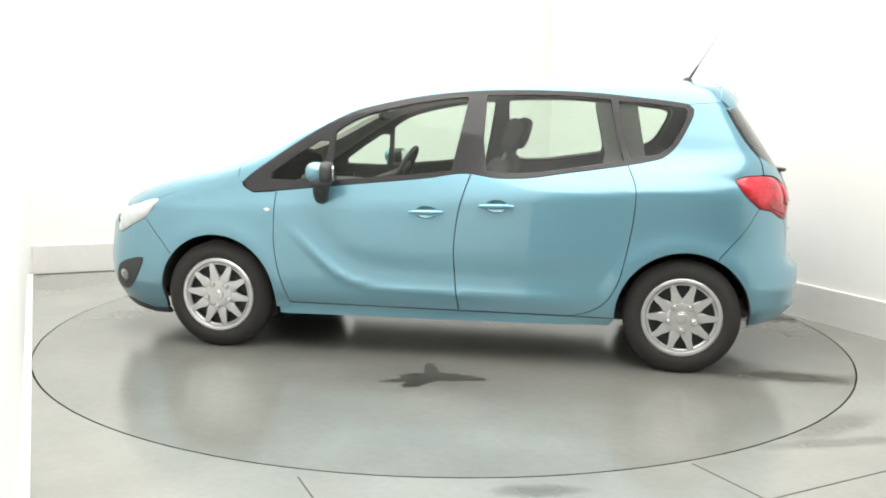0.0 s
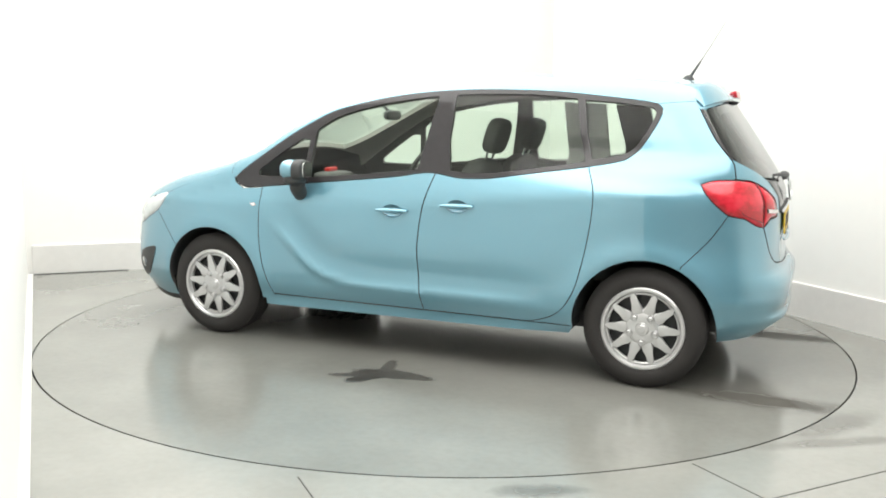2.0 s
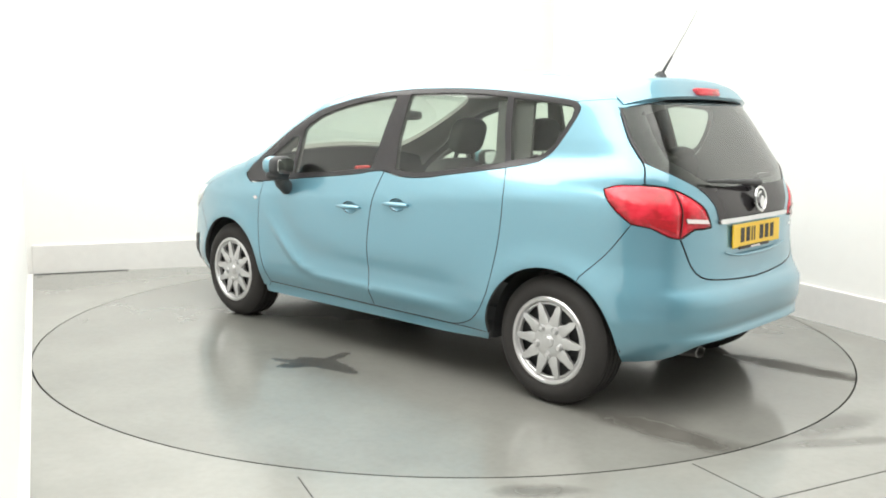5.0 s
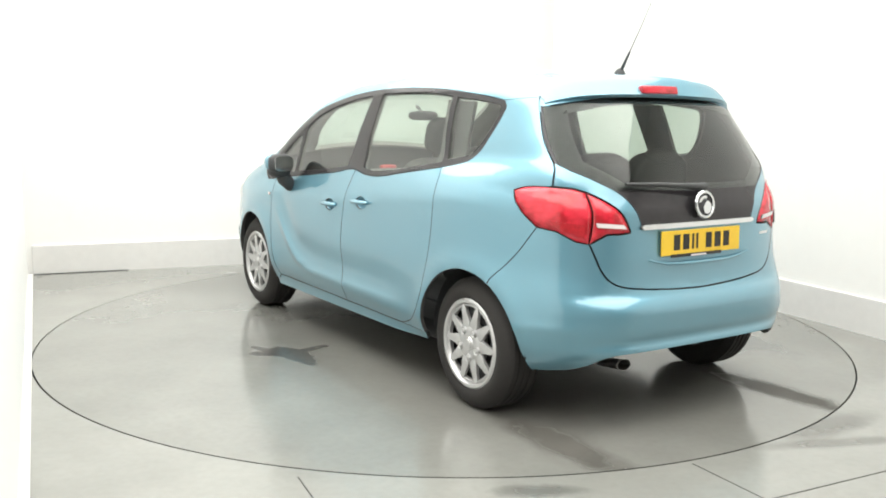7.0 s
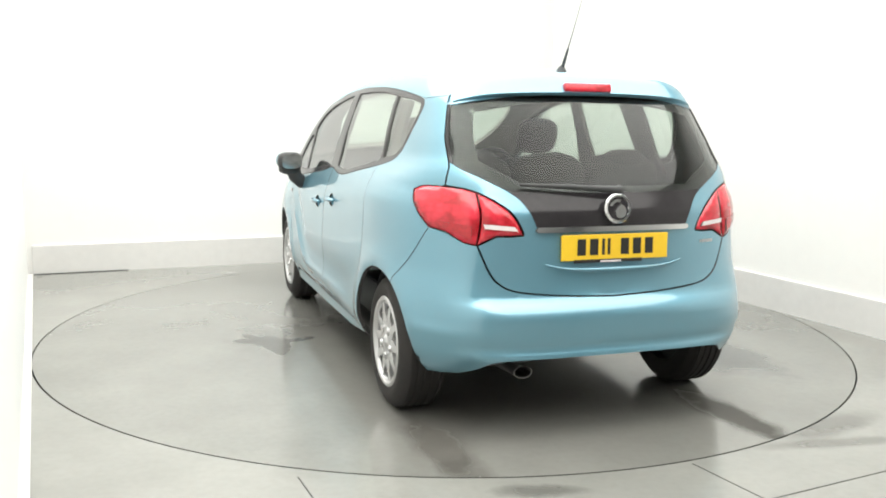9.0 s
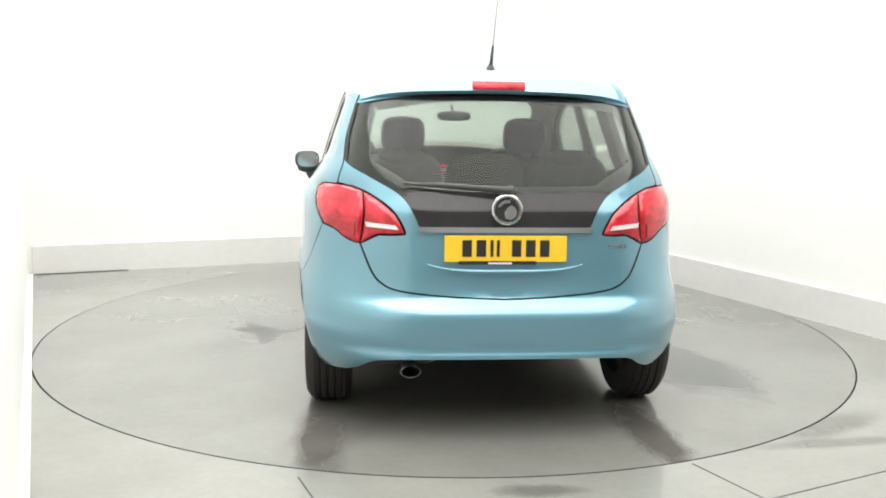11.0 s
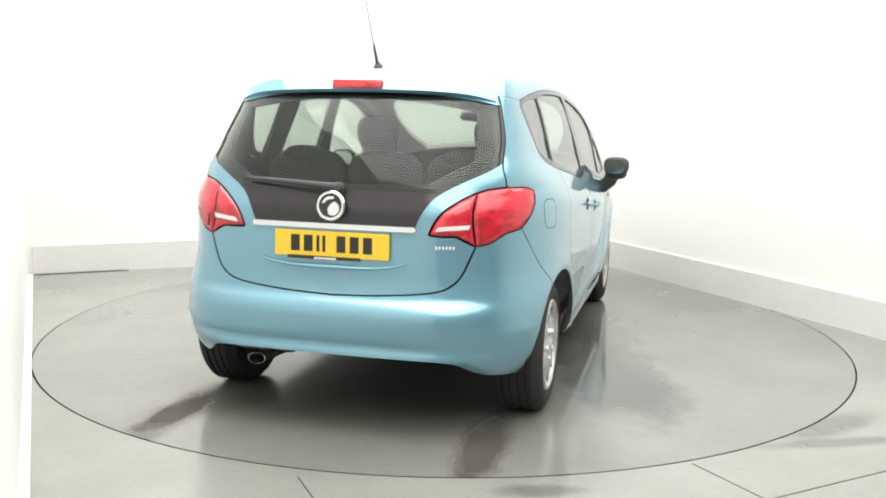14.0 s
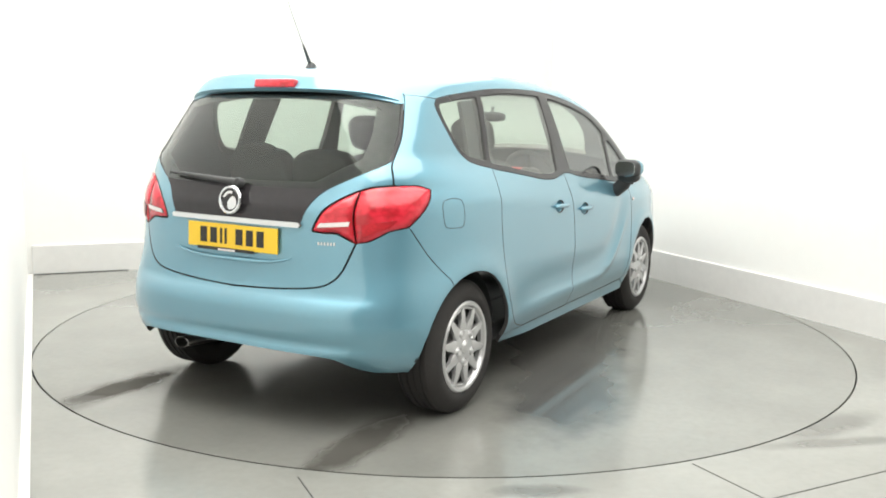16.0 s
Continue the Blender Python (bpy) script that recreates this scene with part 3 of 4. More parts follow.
# ---- outlines of the car's panels, on its left side (x, z) and on its tail (y, z) ----
BELT = curve([(-1.050, 0.985), (-1.042, 0.955), (-0.990, 0.929), (-0.849, 0.938), (-0.485, 0.978), (-0.006, 1.030), (0.150, 1.056), (0.235, 1.064), (0.300, 1.057), (0.400, 1.043), (0.500, 1.043), (0.609, 1.052), (0.760, 1.076), (1.059, 1.121), (1.190, 1.143), (1.285, 1.166)])
DLO_TAIL = curve([(1.285, 1.166), (1.345, 1.213), (1.395, 1.290), (1.440, 1.385), (1.447, 1.430), (1.420, 1.456)])
DLO_TOP = curve([(1.420, 1.456), (1.340, 1.469), (1.205, 1.484), (0.897, 1.512), (0.587, 1.521), (0.275, 1.513), (-0.042, 1.479), (-0.366, 1.408), (-0.531, 1.338), (-0.699, 1.240), (-0.870, 1.125), (-1.010, 1.025), (-1.050, 0.985)])


def clip_run(run, x0, x1):
    """The stretch of a run between two values of x, ends included."""
    p = np.array(run)
    ends = [(x, float(np.interp(x, p[:, 0], p[:, 1]))) for x in (x0, x1)]
    return [ends[0]] + [tuple(q) for q in p if x0 + 0.004 < q[0] < x1 - 0.004] + [ends[1]]


BELT_LOW = BELT[4:]
SEAM_1 = curve([(-0.852, 0.938), (-0.860, 0.78), (-0.858, 0.640), (-0.835, 0.500), (-0.800, 0.380), (-0.770, 0.296)])
SEAM_2 = curve([(0.262, 1.062), (0.225, 0.950), (0.198, 0.835), (0.182, 0.700), (0.180, 0.600), (0.192, 0.450), (0.212, 0.296)])
SEAM_3 = curve([(1.107, 1.128), (1.150, 1.010), (1.150, 0.880), (1.133, 0.748), (1.105, 0.600), (1.075, 0.490), (1.020, 0.395), (0.945, 0.335), (0.850, 0.302), (0.780, 0.296)])


def arch(ax, r, a0, a1, n=40):
    return [(ax + r * math.cos(radians(a0 + (a1 - a0) * k / n)), HUB_Z + r * math.sin(radians(a0 + (a1 - a0) * k / n))) for k in range(n + 1)]


def tail_full(half):
    """Left half of an outline from the top middle to the bottom middle, made whole."""
    return loop(half, [(2 * MID - s, z) for s, z in half[::-1]])


LAMP_TOP = s_side(curve([(1.668, 1.062), (1.725, 1.081), (1.800, 1.084)]))
LAMP_TOP += s_rear(curve([(-0.640, 1.076), (-0.600, 1.062)]))
LAMP_SPLIT = s_rear(curve([(-0.600, 1.062), (-0.596, 0.95), (-0.612, 0.843)]))
LAMP_LOW = s_rear(curve([(-0.612, 0.843), (-0.660, 0.853), (-0.720, 0.893)])) + s_side(curve([(1.805, 0.908), (1.735, 0.970), (1.685, 1.030), (1.668, 1.062)]))
LAMP_INNER = s_rear(curve([(-0.600, 1.062), (-0.545, 1.034), (-0.478, 0.985), (-0.440, 0.930), (-0.424, 0.892)]) + curve([(-0.424, 0.889), (-0.480, 0.884), (-0.535, 0.884), (-0.570, 0.866), (-0.612, 0.843)]))
GATE_SIDE = s_side(curve([(1.602, 1.470), (1.617, 1.440), (1.700, 1.298), (1.758, 1.222), (1.808, 1.162), (1.824, 1.090)]))
GATE_LOW = s_rear(curve([(-0.612, 0.843), (-0.592, 0.790), (-0.562, 0.722), (-0.520, 0.676), (-0.440, 0.646), (-0.220, 0.624), (0.0, 0.615)]))
BUMPER_SEAM = s_side(curve([(1.805, 0.908), (1.724, 0.782), (1.607, 0.655)]))


def build_car():
    car = new("car")
    gap = 0.0032
    lined = (PAINT, LINING)
    dlo = s_side(loop(BELT, DLO_TAIL, DLO_TOP))
    panes = {
        "front_quarter_window": s_side(loop(straight([(-0.890, 1.002), (-0.580, 0.996), (-0.556, 1.225), (-0.610, 1.225), (-0.745, 1.138), (-0.890, 1.034)]))),
        "front_door_window": s_side(loop(straight([(-0.545, 1.004), (-0.20, 1.036), (0.150, 1.076), (0.185, 1.250), (0.225, 1.470)]), curve([(0.215, 1.480), (0.060, 1.462), (-0.150, 1.425), (-0.366, 1.365), (-0.480, 1.305), (-0.520, 1.270)]))),
        "rear_door_window": s_side(loop(straight([(0.345, 1.080), (0.460, 1.068), (0.609, 1.078), (0.760, 1.100), (1.085, 1.152), (1.040, 1.300), (1.005, 1.470)]), curve([(1.000, 1.476), (0.800, 1.493), (0.600, 1.496), (0.330, 1.490)]), [(0.325, 1.47), (0.320, 1.25)])),
        "rear_quarter_window": s_side(loop(straight([(1.118, 1.166), (1.255, 1.186)]), curve([(1.260, 1.187), (1.325, 1.228), (1.372, 1.300), (1.412, 1.385), (1.414, 1.420), (1.395, 1.436)]), straight([(1.390, 1.437), (1.200, 1.460), (1.045, 1.470), (1.075, 1.310)])))}
    handles = ((0.033, 0.848), (0.421, 0.893))

    def oval(cx, cz, rx, rz, n=28):
        return [(cx + rx * math.cos(2 * math.pi * k / n), cz + rz * math.sin(2 * math.pi * k / n)) for k in range(n)]

    for mirror in (False, True):
        k = dict(mirror=mirror)
        surround = panel("window_surround", dlo, chart_side, (BLACK_GLOSS, LINING), car, "gloss black window surround", holes=list(panes.values()), gap=0.002, thick=0.028, **k)
        for name, outline in panes.items():
            ob = panel(name, outline, chart_side, SIDE_GLASS, surround, "green-tinted glass", gap=-0.004, thick=0, out=-0.006, grid=0.05, **k)
            ob.visible_shadow = False
        trim_c = s_side(loop(straight([(0.925, 1.470), (1.150, 1.462), (1.205, 1.165), (1.190, 1.100), (0.960, 1.085), (0.985, 1.200)])))
        panel("pillar_trim", trim_c, chart_side, LINING, car, "dark inner trim of the rear pillar", gap=0.0, thick=0.02, out=-0.036, **k)
        # doors with scooped handles
        door_f = loop(clip_run(BELT_LOW, -0.852, 0.262), SEAM_2[1:], line((0.212, 0.296), (-0.770, 0.296)), SEAM_1[::-1])
        door_r = loop(clip_run(BELT_LOW, 0.262, 1.107), SEAM_3[1:], line((0.780, 0.296), (0.212, 0.296)), SEAM_2[::-1])
        for name, outline, (hx, hz) in (("front_door", door_f, handles[0]), ("rear_door", door_r, handles[1])):
            hole = oval(hx - 0.01, hz - 0.004, 0.062, 0.036)
            door = panel(name, s_side(outline), chart_side, lined, car, holes=[hole], gap=gap, **k)
            # bowl behind the handle
            sy = 1 if mirror else -1
            bm = bmesh.new()
            rings = []
            for j in range(6):
                a = j / 5 * math.pi / 2
                rim = np.array(oval(hx - 0.01, hz - 0.004, 0.064 * math.cos(a) + 0.0005, 0.038 * math.cos(a) + 0.0005))
                pts = chart_side(rim)
                rings.append([bm.verts.new((p[0], abs(p[1]) * sy + OFF - sy * (0.002 + 0.026 * math.sin(a)), p[2])) for p in pts])
            for a, b in zip(rings, rings[1:]):
                for i in range(len(a)):
                    bm.faces.new((a[i], a[(i + 1) % len(a)], b[(i + 1) % len(a)], b[i]))
            bm.faces.new(rings[-1])
            part("handle_bowl", bm, PAINT, door)
            bm = bmesh.new()
            pts = []
            for t in np.linspace(-0.105, 0.085, 13):
                p = chart_side(np.array([(hx + t, hz + 0.02 * (t + 0.01))]))[0]
                pts.append((p, 0.013 + 0.020 * max(0, 1 - (t + 0.01) ** 2 / 0.010) ** 0.5))
            rows = []
            for (p, o), t in zip(pts, np.linspace(-1, 1, 13)):
                half = 0.006 + 0.008 * (1 - abs(t) ** 3)
                y = abs(p[1])
                rows.append([bm.verts.new((p[0], sy * (y + o * f) + OFF, p[2] + h)) for h, f in ((half, 0.3), (half * 0.75, 0.95), (0, 1.12), (-half * 0.75, 0.95), (-half, 0.3), (-half * 0.5, 0.1), (half * 0.5, 0.1))])
            for a, b in zip(rows, rows[1:]):
                for i in range(7):
                    bm.faces.new((a[i], a[(i + 1) % 7], b[(i + 1) % 7], b[i]))
            bm.faces.new(rows[0][::-1])
            bm.faces.new(rows[-1])
            part("door_handle", bm, PAINT, door, angle=60)
        # rear quarter, with a filler flap on the right
        quarter = loop(s_side(clip_run(BELT_LOW, 1.107, 1.275)), s_side(DLO_TAIL), s_side(curve([(1.420, 1.456), (1.520, 1.464), (1.602, 1.470)])), GATE_SIDE, s_side(curve([(1.824, 1.090), (1.812, 1.083)])),
                       [LAMP_TOP[i] for i in range(len(LAMP_TOP) - 1, -1, -1) if LAMP_TOP[i][0] <= s_side([(1.812, 1.083)])[0][0]],
                       [q for q in LAMP_LOW[::-1] if q[0] < BUMPER_SEAM[0][0]], BUMPER_SEAM,
                       s_side(arch(REAR_AXLE, 0.360, 62.0, 183.0)), s_side([(1.030, 0.297), (0.900, 0.297), (0.800, 0.294)]), s_side(SEAM_3[::-1]))
        flap = s_side(curve([(1.500, 0.892), (1.560, 0.886), (1.622, 0.898), (1.634, 0.955), (1.626, 1.008), (1.562, 1.020), (1.502, 1.006), (1.489, 0.948)], closed=True))
        q_panel = panel("rear_quarter_panel", quarter, chart_side, lined, car, holes=[flap] if mirror else [], gap=gap * 0.5, **k)
        if mirror:
            panel("fuel_flap", flap, chart_side, lined, q_panel, "square painted filler flap", gap=0.003, thick=0.012, **k)
        sill = loop(line((-0.835, 0.290), (1.068, 0.290)), line((1.040, 0.246), (-0.840, 0.226)))
        panel("sill", s_side(sill), chart_side, lined, car, "painted sill under the doors", gap=0.0, out=-0.004, **k)
        # front wing, headlamp
        fender = loop(s_side(curve([(-1.500, 0.545), (-1.590, 0.640), (-1.690, 0.745)])), s_side(curve([(-1.690, 0.745), (-1.640, 0.800), (-1.600, 0.862)])), s_side(curve([(-1.600, 0.865), (-1.400, 0.935), (-1.200, 0.990), (-1.080, 1.010)])),
                      s_side([(-1.062, 0.985), (-1.052, 0.955), (-0.992, 0.922), (-0.880, 0.930), (-0.852, 0.935)]), s_side(SEAM_1), s_side([(-0.800, 0.262), (-0.862, 0.262)]), s_side(arch(FRONT_AXLE, 0.358, -8, 141)))
        panel("front_wing", fender, chart_side, lined, car, gap=gap * 0.6, **k)
        lamp = s_side(curve([(-1.600, 0.862), (-1.640, 0.800), (-1.690, 0.745), (-1.800, 0.690), (-1.905, 0.640), (-1.945, 0.655), (-1.925, 0.735), (-1.860, 0.790), (-1.740, 0.832)], closed=True))
        panel("headlamp", lamp, chart_side, WHITE_LENS, car, "clear headlamp with silver reflector", gap=0.002, thick=0.03, dome=0.012, **k)
        fog = s_side(curve([(-1.870, 0.468), (-1.770, 0.500), (-1.712, 0.505), (-1.730, 0.450), (-1.785, 0.360), (-1.850, 0.300), (-1.930, 0.290), (-1.960, 0.340), (-1.930, 0.420)], closed=True))
        panel("fog_lamp_recess", fog, chart_side, BLACK_PLASTIC, car, "black fog lamp surround", gap=0.0, thick=0.02, out=0.004, **k)
        eye = s_side([(-1.868 + 0.034 * math.cos(a), 0.385 + 0.034 * math.sin(a)) for a in (i * math.pi / 9 for i in range(18))])
        panel("fog_lamp", eye, chart_side, FOG_LENS, car, "round grey fog lamp", gap=0.0, thick=0.012, dome=0.006, out=0.007, grid=0.02, **k)
        lip = s_side(loop(straight([(-1.585, 0.190), (-1.70, 0.182), (-1.90, 0.206), (-1.98, 0.206), (-1.98, 0.168), (-1.90, 0.165), (-1.70, 0.150), (-1.575, 0.158)])))
        panel("bumper_lip", lip, chart_side, BLACK_PLASTIC, car, "black lip under the front bumper", gap=0.0, thick=0.02, out=0.004, **k)
        ind = s_side(curve([(-0.920, 0.836), (-0.893, 0.841), (-0.878, 0.828), (-0.902, 0.820)], closed=True))
        panel("side_indicator", ind, chart_side, CLEAR_LENS, car, "small clear side indicator", gap=0.0, thick=0.012, out=0.005, grid=0.02, **k)
        # tail lamps: outer on the quarter, inner on the tailgate
        outer = loop(LAMP_TOP, LAMP_SPLIT, LAMP_LOW)
        lampo = panel("tail_lamp_outer", outer, chart_side, (RED_LENS, INK), car, "red wrap-round tail lamp lens", gap=0.003, thick=0.03, dome=0.009, grid=0.02, **k)
        inner = loop(LAMP_INNER, LAMP_SPLIT[::-1])
        lampi = panel("tail_lamp_inner", inner, chart_side, (RED_LENS, INK), car, "red tail lamp on the tailgate", gap=0.003, thick=0.03, dome=0.009, grid=0.02, **k)
        strip = loop(s_rear(straight([(-0.585, 0.935), (-0.462, 0.925), (-0.448, 0.906), (-0.580, 0.916)])))
        panel("reversing_lens", strip, chart_side, CLEAR_LENS, lampi, "pale reversing lamp strip", gap=0.0, thick=0.01, out=0.0125, grid=0.02, **k)
        low = loop(s_rear(straight([(-0.628, 0.925), (-0.740, 0.940)])), s_rear(straight([(-0.720, 0.91), (-0.632, 0.87)])))
        panel("lamp_reflector", low, chart_side, RED_DARK, lampo, "darker red reflector", gap=0.0, thick=0.01, out=0.0115, grid=0.02, **k)

    # ---- tail ----
    for mirror in (False, True):
        seal = loop([(a - 0.035, b) for a, b in GATE_SIDE], [(a + 0.030, b) for a, b in GATE_SIDE[::-1]])
        panel("tailgate_seal", seal, chart_side, LINING, car, "black rubber seal behind the tailgate seam", gap=0.0, thick=0.006, out=-0.034, mirror=mirror)
    glass_half = loop(s_rear([(0.0, 1.482), (-0.20, 1.479), (-0.36, 1.470), (-0.44, 1.460)]), s_side(curve([(1.636, 1.428), (1.711, 1.302), (1.768, 1.227), (1.812, 1.176)])), s_rear(curve([(-0.640, 1.152), (-0.590, 1.128), (-0.520, 1.092), (-0.445, 1.050), (-0.405, 1.005), (-0.380, 0.960), (-0.362, 0.918), (-0.345, 0.911)])), s_rear(straight([(-0.340, 0.911), (0.0, 0.911)])))
    gate_half = loop(s_rear([(0.0, 1.530), (-0.20, 1.526), (-0.40, 1.508)]), GATE_SIDE[1:], s_side(curve([(1.824, 1.090), (1.826, 1.084)])), [q for q in LAMP_TOP if q[0] > s_side([(1.83, 1.08)])[0][0]], LAMP_INNER, GATE_LOW)
    gate = panel("tailgate", tail_full(gate_half), chart_side, lined, car, holes=[tail_full(glass_half)], gap=0.0050, thick=0.03)
    split = [(-0.470, 1.066), (-0.30, 1.062), (0.0, 1.060)]
    zs = s_rear(split)
    cut = [q for q in glass_half if q[1] > 1.067] + zs
    low_half = zs[::-1] + [q for q in glass_half if q[1] < 1.066]
    pane = panel("rear_window", tail_full(cut), chart_side, REAR_GLASS, gate, "smoked rear window", gap=-0.004, thick=0, out=-0.004)
    pane.visible_shadow = False
    side_glass = s_side(curve([(1.630, 1.434), (1.711, 1.302), (1.768, 1.227), (1.812, 1.176)]))
    for mirror in (False, True):
        rim = loop([(a + 0.0055, b) for a, b in GATE_SIDE if 1.176 < b < 1.437], [(a + 0.004, b) for a, b in side_glass[::-1]])
        panel("window_edge", rim, chart_side, BLACK_GLOSS, gate, "black edge of the rear window", gap=0.0, thick=0.004, out=0.0015, mirror=mirror)
        corner = s_side(straight([(1.575, 1.468), (1.598, 1.425), (1.630, 1.400), (1.665, 1.420), (1.640, 1.460), (1.600, 1.474)]))
        panel("spoiler_corner", corner, chart_side, lined, car, "painted corner under the spoiler", gap=0.0, thick=0.012, out=-0.007, mirror=mirror)
    border = tail_full([q for q in glass_half if q[1] > 1.067] + zs)
    panel("window_border", border, chart_side, BLACK_GLOSS, gate, "black ceramic border of the rear window", holes=[[(MID + 0.88 * (a - MID), b) for a, b in shrink(border, 0.030)]], gap=-0.003, thick=0.004, out=-0.006)
    panel("tailgate_panel", tail_full(low_half), chart_side, (BLACK_GLOSS, LINING), gate, "gloss black panel below the rear window", gap=-0.001, thick=0.02, out=0.003)
    bar = s_rear(straight([(0.0, 0.921), (-0.362, 0.921), (-0.372, 0.910), (-0.362, 0.899), (0.0, 0.899)]))
    panel("chrome_bar", tail_full(bar), chart_side, CHROME, gate, "bright chrome strip over the number plate", gap=0.0, thick=0.02, out=0.016, grid=0.01)
    bumper_half = loop(GATE_LOW[::-1], [q for q in LAMP_LOW if q[0] > BUMPER_SEAM[0][0]], BUMPER_SEAM, s_side(arch(REAR_AXLE, 0.360, 62, -8)), s_side([(1.800, 0.268), (1.850, 0.272)]), s_rear(curve([(-0.670, 0.282), (-0.610, 0.312), (-0.560, 0.348), (-0.480, 0.362), (-0.300, 0.366), (0.0, 0.366)])))
    panel("rear_bumper", tail_full(bumper_half), chart_side, lined, car, "painted rear bumper", gap=gap * 0.6, thick=0.025)
    # number plate: yellow, characters as plain bars
    bm = bmesh.new()
    box(bm, 0, 0.008, -0.26, 0.26, -0.0555, 0.0555, bevel=0.002, m=pose(2.045, OFF, 0.832, 0, -2, 0))
    plate = part("number_plate", bm, PLATE_YELLOW, car, "yellow number plate with dark character bars", smooth=False)
    for c in (-0.165, -0.105, -0.060, -0.033, 0.045, 0.105, 0.165):
        bm = bmesh.new()
        wide = 0.0065 if c in (-0.060, -0.033) else 0.020
        box(bm, 0.0078, 0.0095, c - wide, c + wide, -0.033, 0.037, m=pose(2.045, OFF, 0.832, 0, -2, 0))
        part("character_bar", bm, INK, plate, smooth=False)
    bm = bmesh.new()
    box(bm, 0.006, 0.012, -0.20, 0.13, -0.066, -0.0515, bevel=0.001, m=pose(2.045, OFF, 0.832, 0, -2, 0))
    part("plate_strip", bm, INK, plate, "dark strip under the plate", smooth=False)
    bm = bmesh.new()
    box(bm, 0.0115, 0.0135, -0.075, 0.025, -0.0645, -0.0565, m=pose(2.045, OFF, 0.832, 0, -2, 0))
    part("strip_label", bm, CLEAR_LENS, plate, "pale bar of small lettering", smooth=False)
    # recess lip round the plate
    bm = bmesh.new()
    tube(bm, [(2.050 + 0.012 * (1 - (abs(t) / 0.33) ** 2), OFF + t, 0.765 - 0.028 * (1 - (abs(t) / 0.33) ** 4)) for t in np.linspace(-0.33, 0.33, 25)], [0.003 + 0.006 * (1 - (abs(t) / 0.33) ** 2) for t in np.linspace(-0.33, 0.33, 25)])
    part("plate_ledge", bm, PAINT, gate, "rounded ledge under the plate")
    # round chrome badge, a plain shape
    bm = bmesh.new()
    lathe(bm, [(0.050, 0.0), (0.062, 0.002), (0.065, 0.008), (0.060, 0.013), (0.052, 0.012), (0.050, 0.006)], n=40, axis="z", m=pose(2.050, OFF, 0.998, 0, 82, 0))
    badge = part("badge", bm, CHROME, gate, "round chrome badge ring")
    bm = bmesh.new()
    prism(bm, [(0.049 * math.cos(2 * math.pi * i / 32), 0.049 * math.sin(2 * math.pi * i / 32)) for i in range(32)], 0.004, pose(2.051, OFF, 0.998, 0, 82, 0))
    part("badge_field", bm, BLACK_GLOSS, gate, smooth=False)
    bm = bmesh.new()
    face = pose(2.051, OFF, 0.998, 0, 82, 0) @ pose(0, 0, 0, 0, 0, 90)
    bulge = [(0.010 + 0.030 * math.cos(a), -0.012 + 0.030 * math.sin(a)) for a in np.linspace(-2.2, 1.4, 18)]
    prism(bm, bulge + [(0.000, 0.006), (-0.012, -0.012)], 0.009, face)
    sweep = [(0.040 * math.cos(a), 0.040 * math.sin(a)) for a in np.linspace(1.2, 2.9, 14)] + [(0.028 * math.cos(a), 0.028 * math.sin(a)) for a in np.linspace(2.7, 1.2, 12)]
    prism(bm, sweep, 0.009, face)
    part("badge_emblem", bm, CHROME, gate, smooth=False)
    bm = bmesh.new()
    for t in range(6):
        q = chart_side(np.array(s_rear([(0.455 + 0.014 * t, 0.838)])))[0]
        box(bm, q[0] - 0.002, q[0] + 0.003, OFF + q[1] - 0.0045, OFF + q[1] + 0.0045, 0.831, 0.845)
    part("model_badge", bm, CHROME, gate, "small row of chrome letter bars", smooth=False)
    # wiper
    bm = bmesh.new()
    tube(bm, [(2.030, OFF + 0.02, 1.075), (2.034, OFF - 0.06, 1.082), (2.020, OFF - 0.26, 1.094), (1.985, OFF - 0.43, 1.100)], [0.020, 0.015, 0.011, 0.006])
    wiper = part("rear_wiper", bm, BLACK_PLASTIC, car, "black rear wiper arm at rest")
    bm = bmesh.new()
    lathe(bm, [(0.001, 0.024), (0.018, 0.022), (0.024, 0.010), (0.025, -0.01)], n=24, axis="z", m=pose(2.018, OFF + 0.02, 1.072, 0, 70, 0))
    part("wiper_cap", bm, BLACK_PLASTIC, wiper)
    # exhaust
    bm = bmesh.new()
    rings = lathe(bm, [(0.022, -0.30), (0.029, -0.02), (0.033, 0.0), (0.030, 0.001), (0.027, -0.05), (0.001, -0.16)], n=24, axis="z", m=pose(1.985, OFF - 0.392, 0.282, 0, 84, 0) @ Matrix.Diagonal((0.8, 1.35, 1, 1)))
    part("exhaust_pipe", bm, DULL_METAL, car, "oval steel exhaust tip")

    # ---- roof, windscreen, bonnet, nose ----
    full_v = 0.75 * math.pi
    left = v_side(curve([(1.602, 1.470), (1.520, 1.464), (1.420, 1.456)]) + DLO_TOP[1:])
    left = left + [(-1.085, -0.02)]
    roof_line = loop(left, line((-1.085, -0.02), (-1.085, full_v + 0.02)), [(x, full_v - v) for x, v in left[::-1]], line((1.602, full_v - left[0][1]), (1.602, left[0][1])))
    screen = loop(curve([(-1.060, 0.20), (-0.90, 0.275), (-0.70, 0.375), (-0.50, 0.475), (-0.36, 0.56), (-0.27, 0.66), (-0.235, 0.80), (-0.225, full_v / 2)]))
    screen = loop(screen, [(x, full_v - v) for x, v in screen[::-1]], line((-1.060, full_v - 0.20), (-1.060, 0.20)))
    roof = panel("roof", roof_line, chart_top, (PAINT, HEADLINER), car, "painted roof and screen pillars", holes=[screen], gap=0.001, thick=0.03)
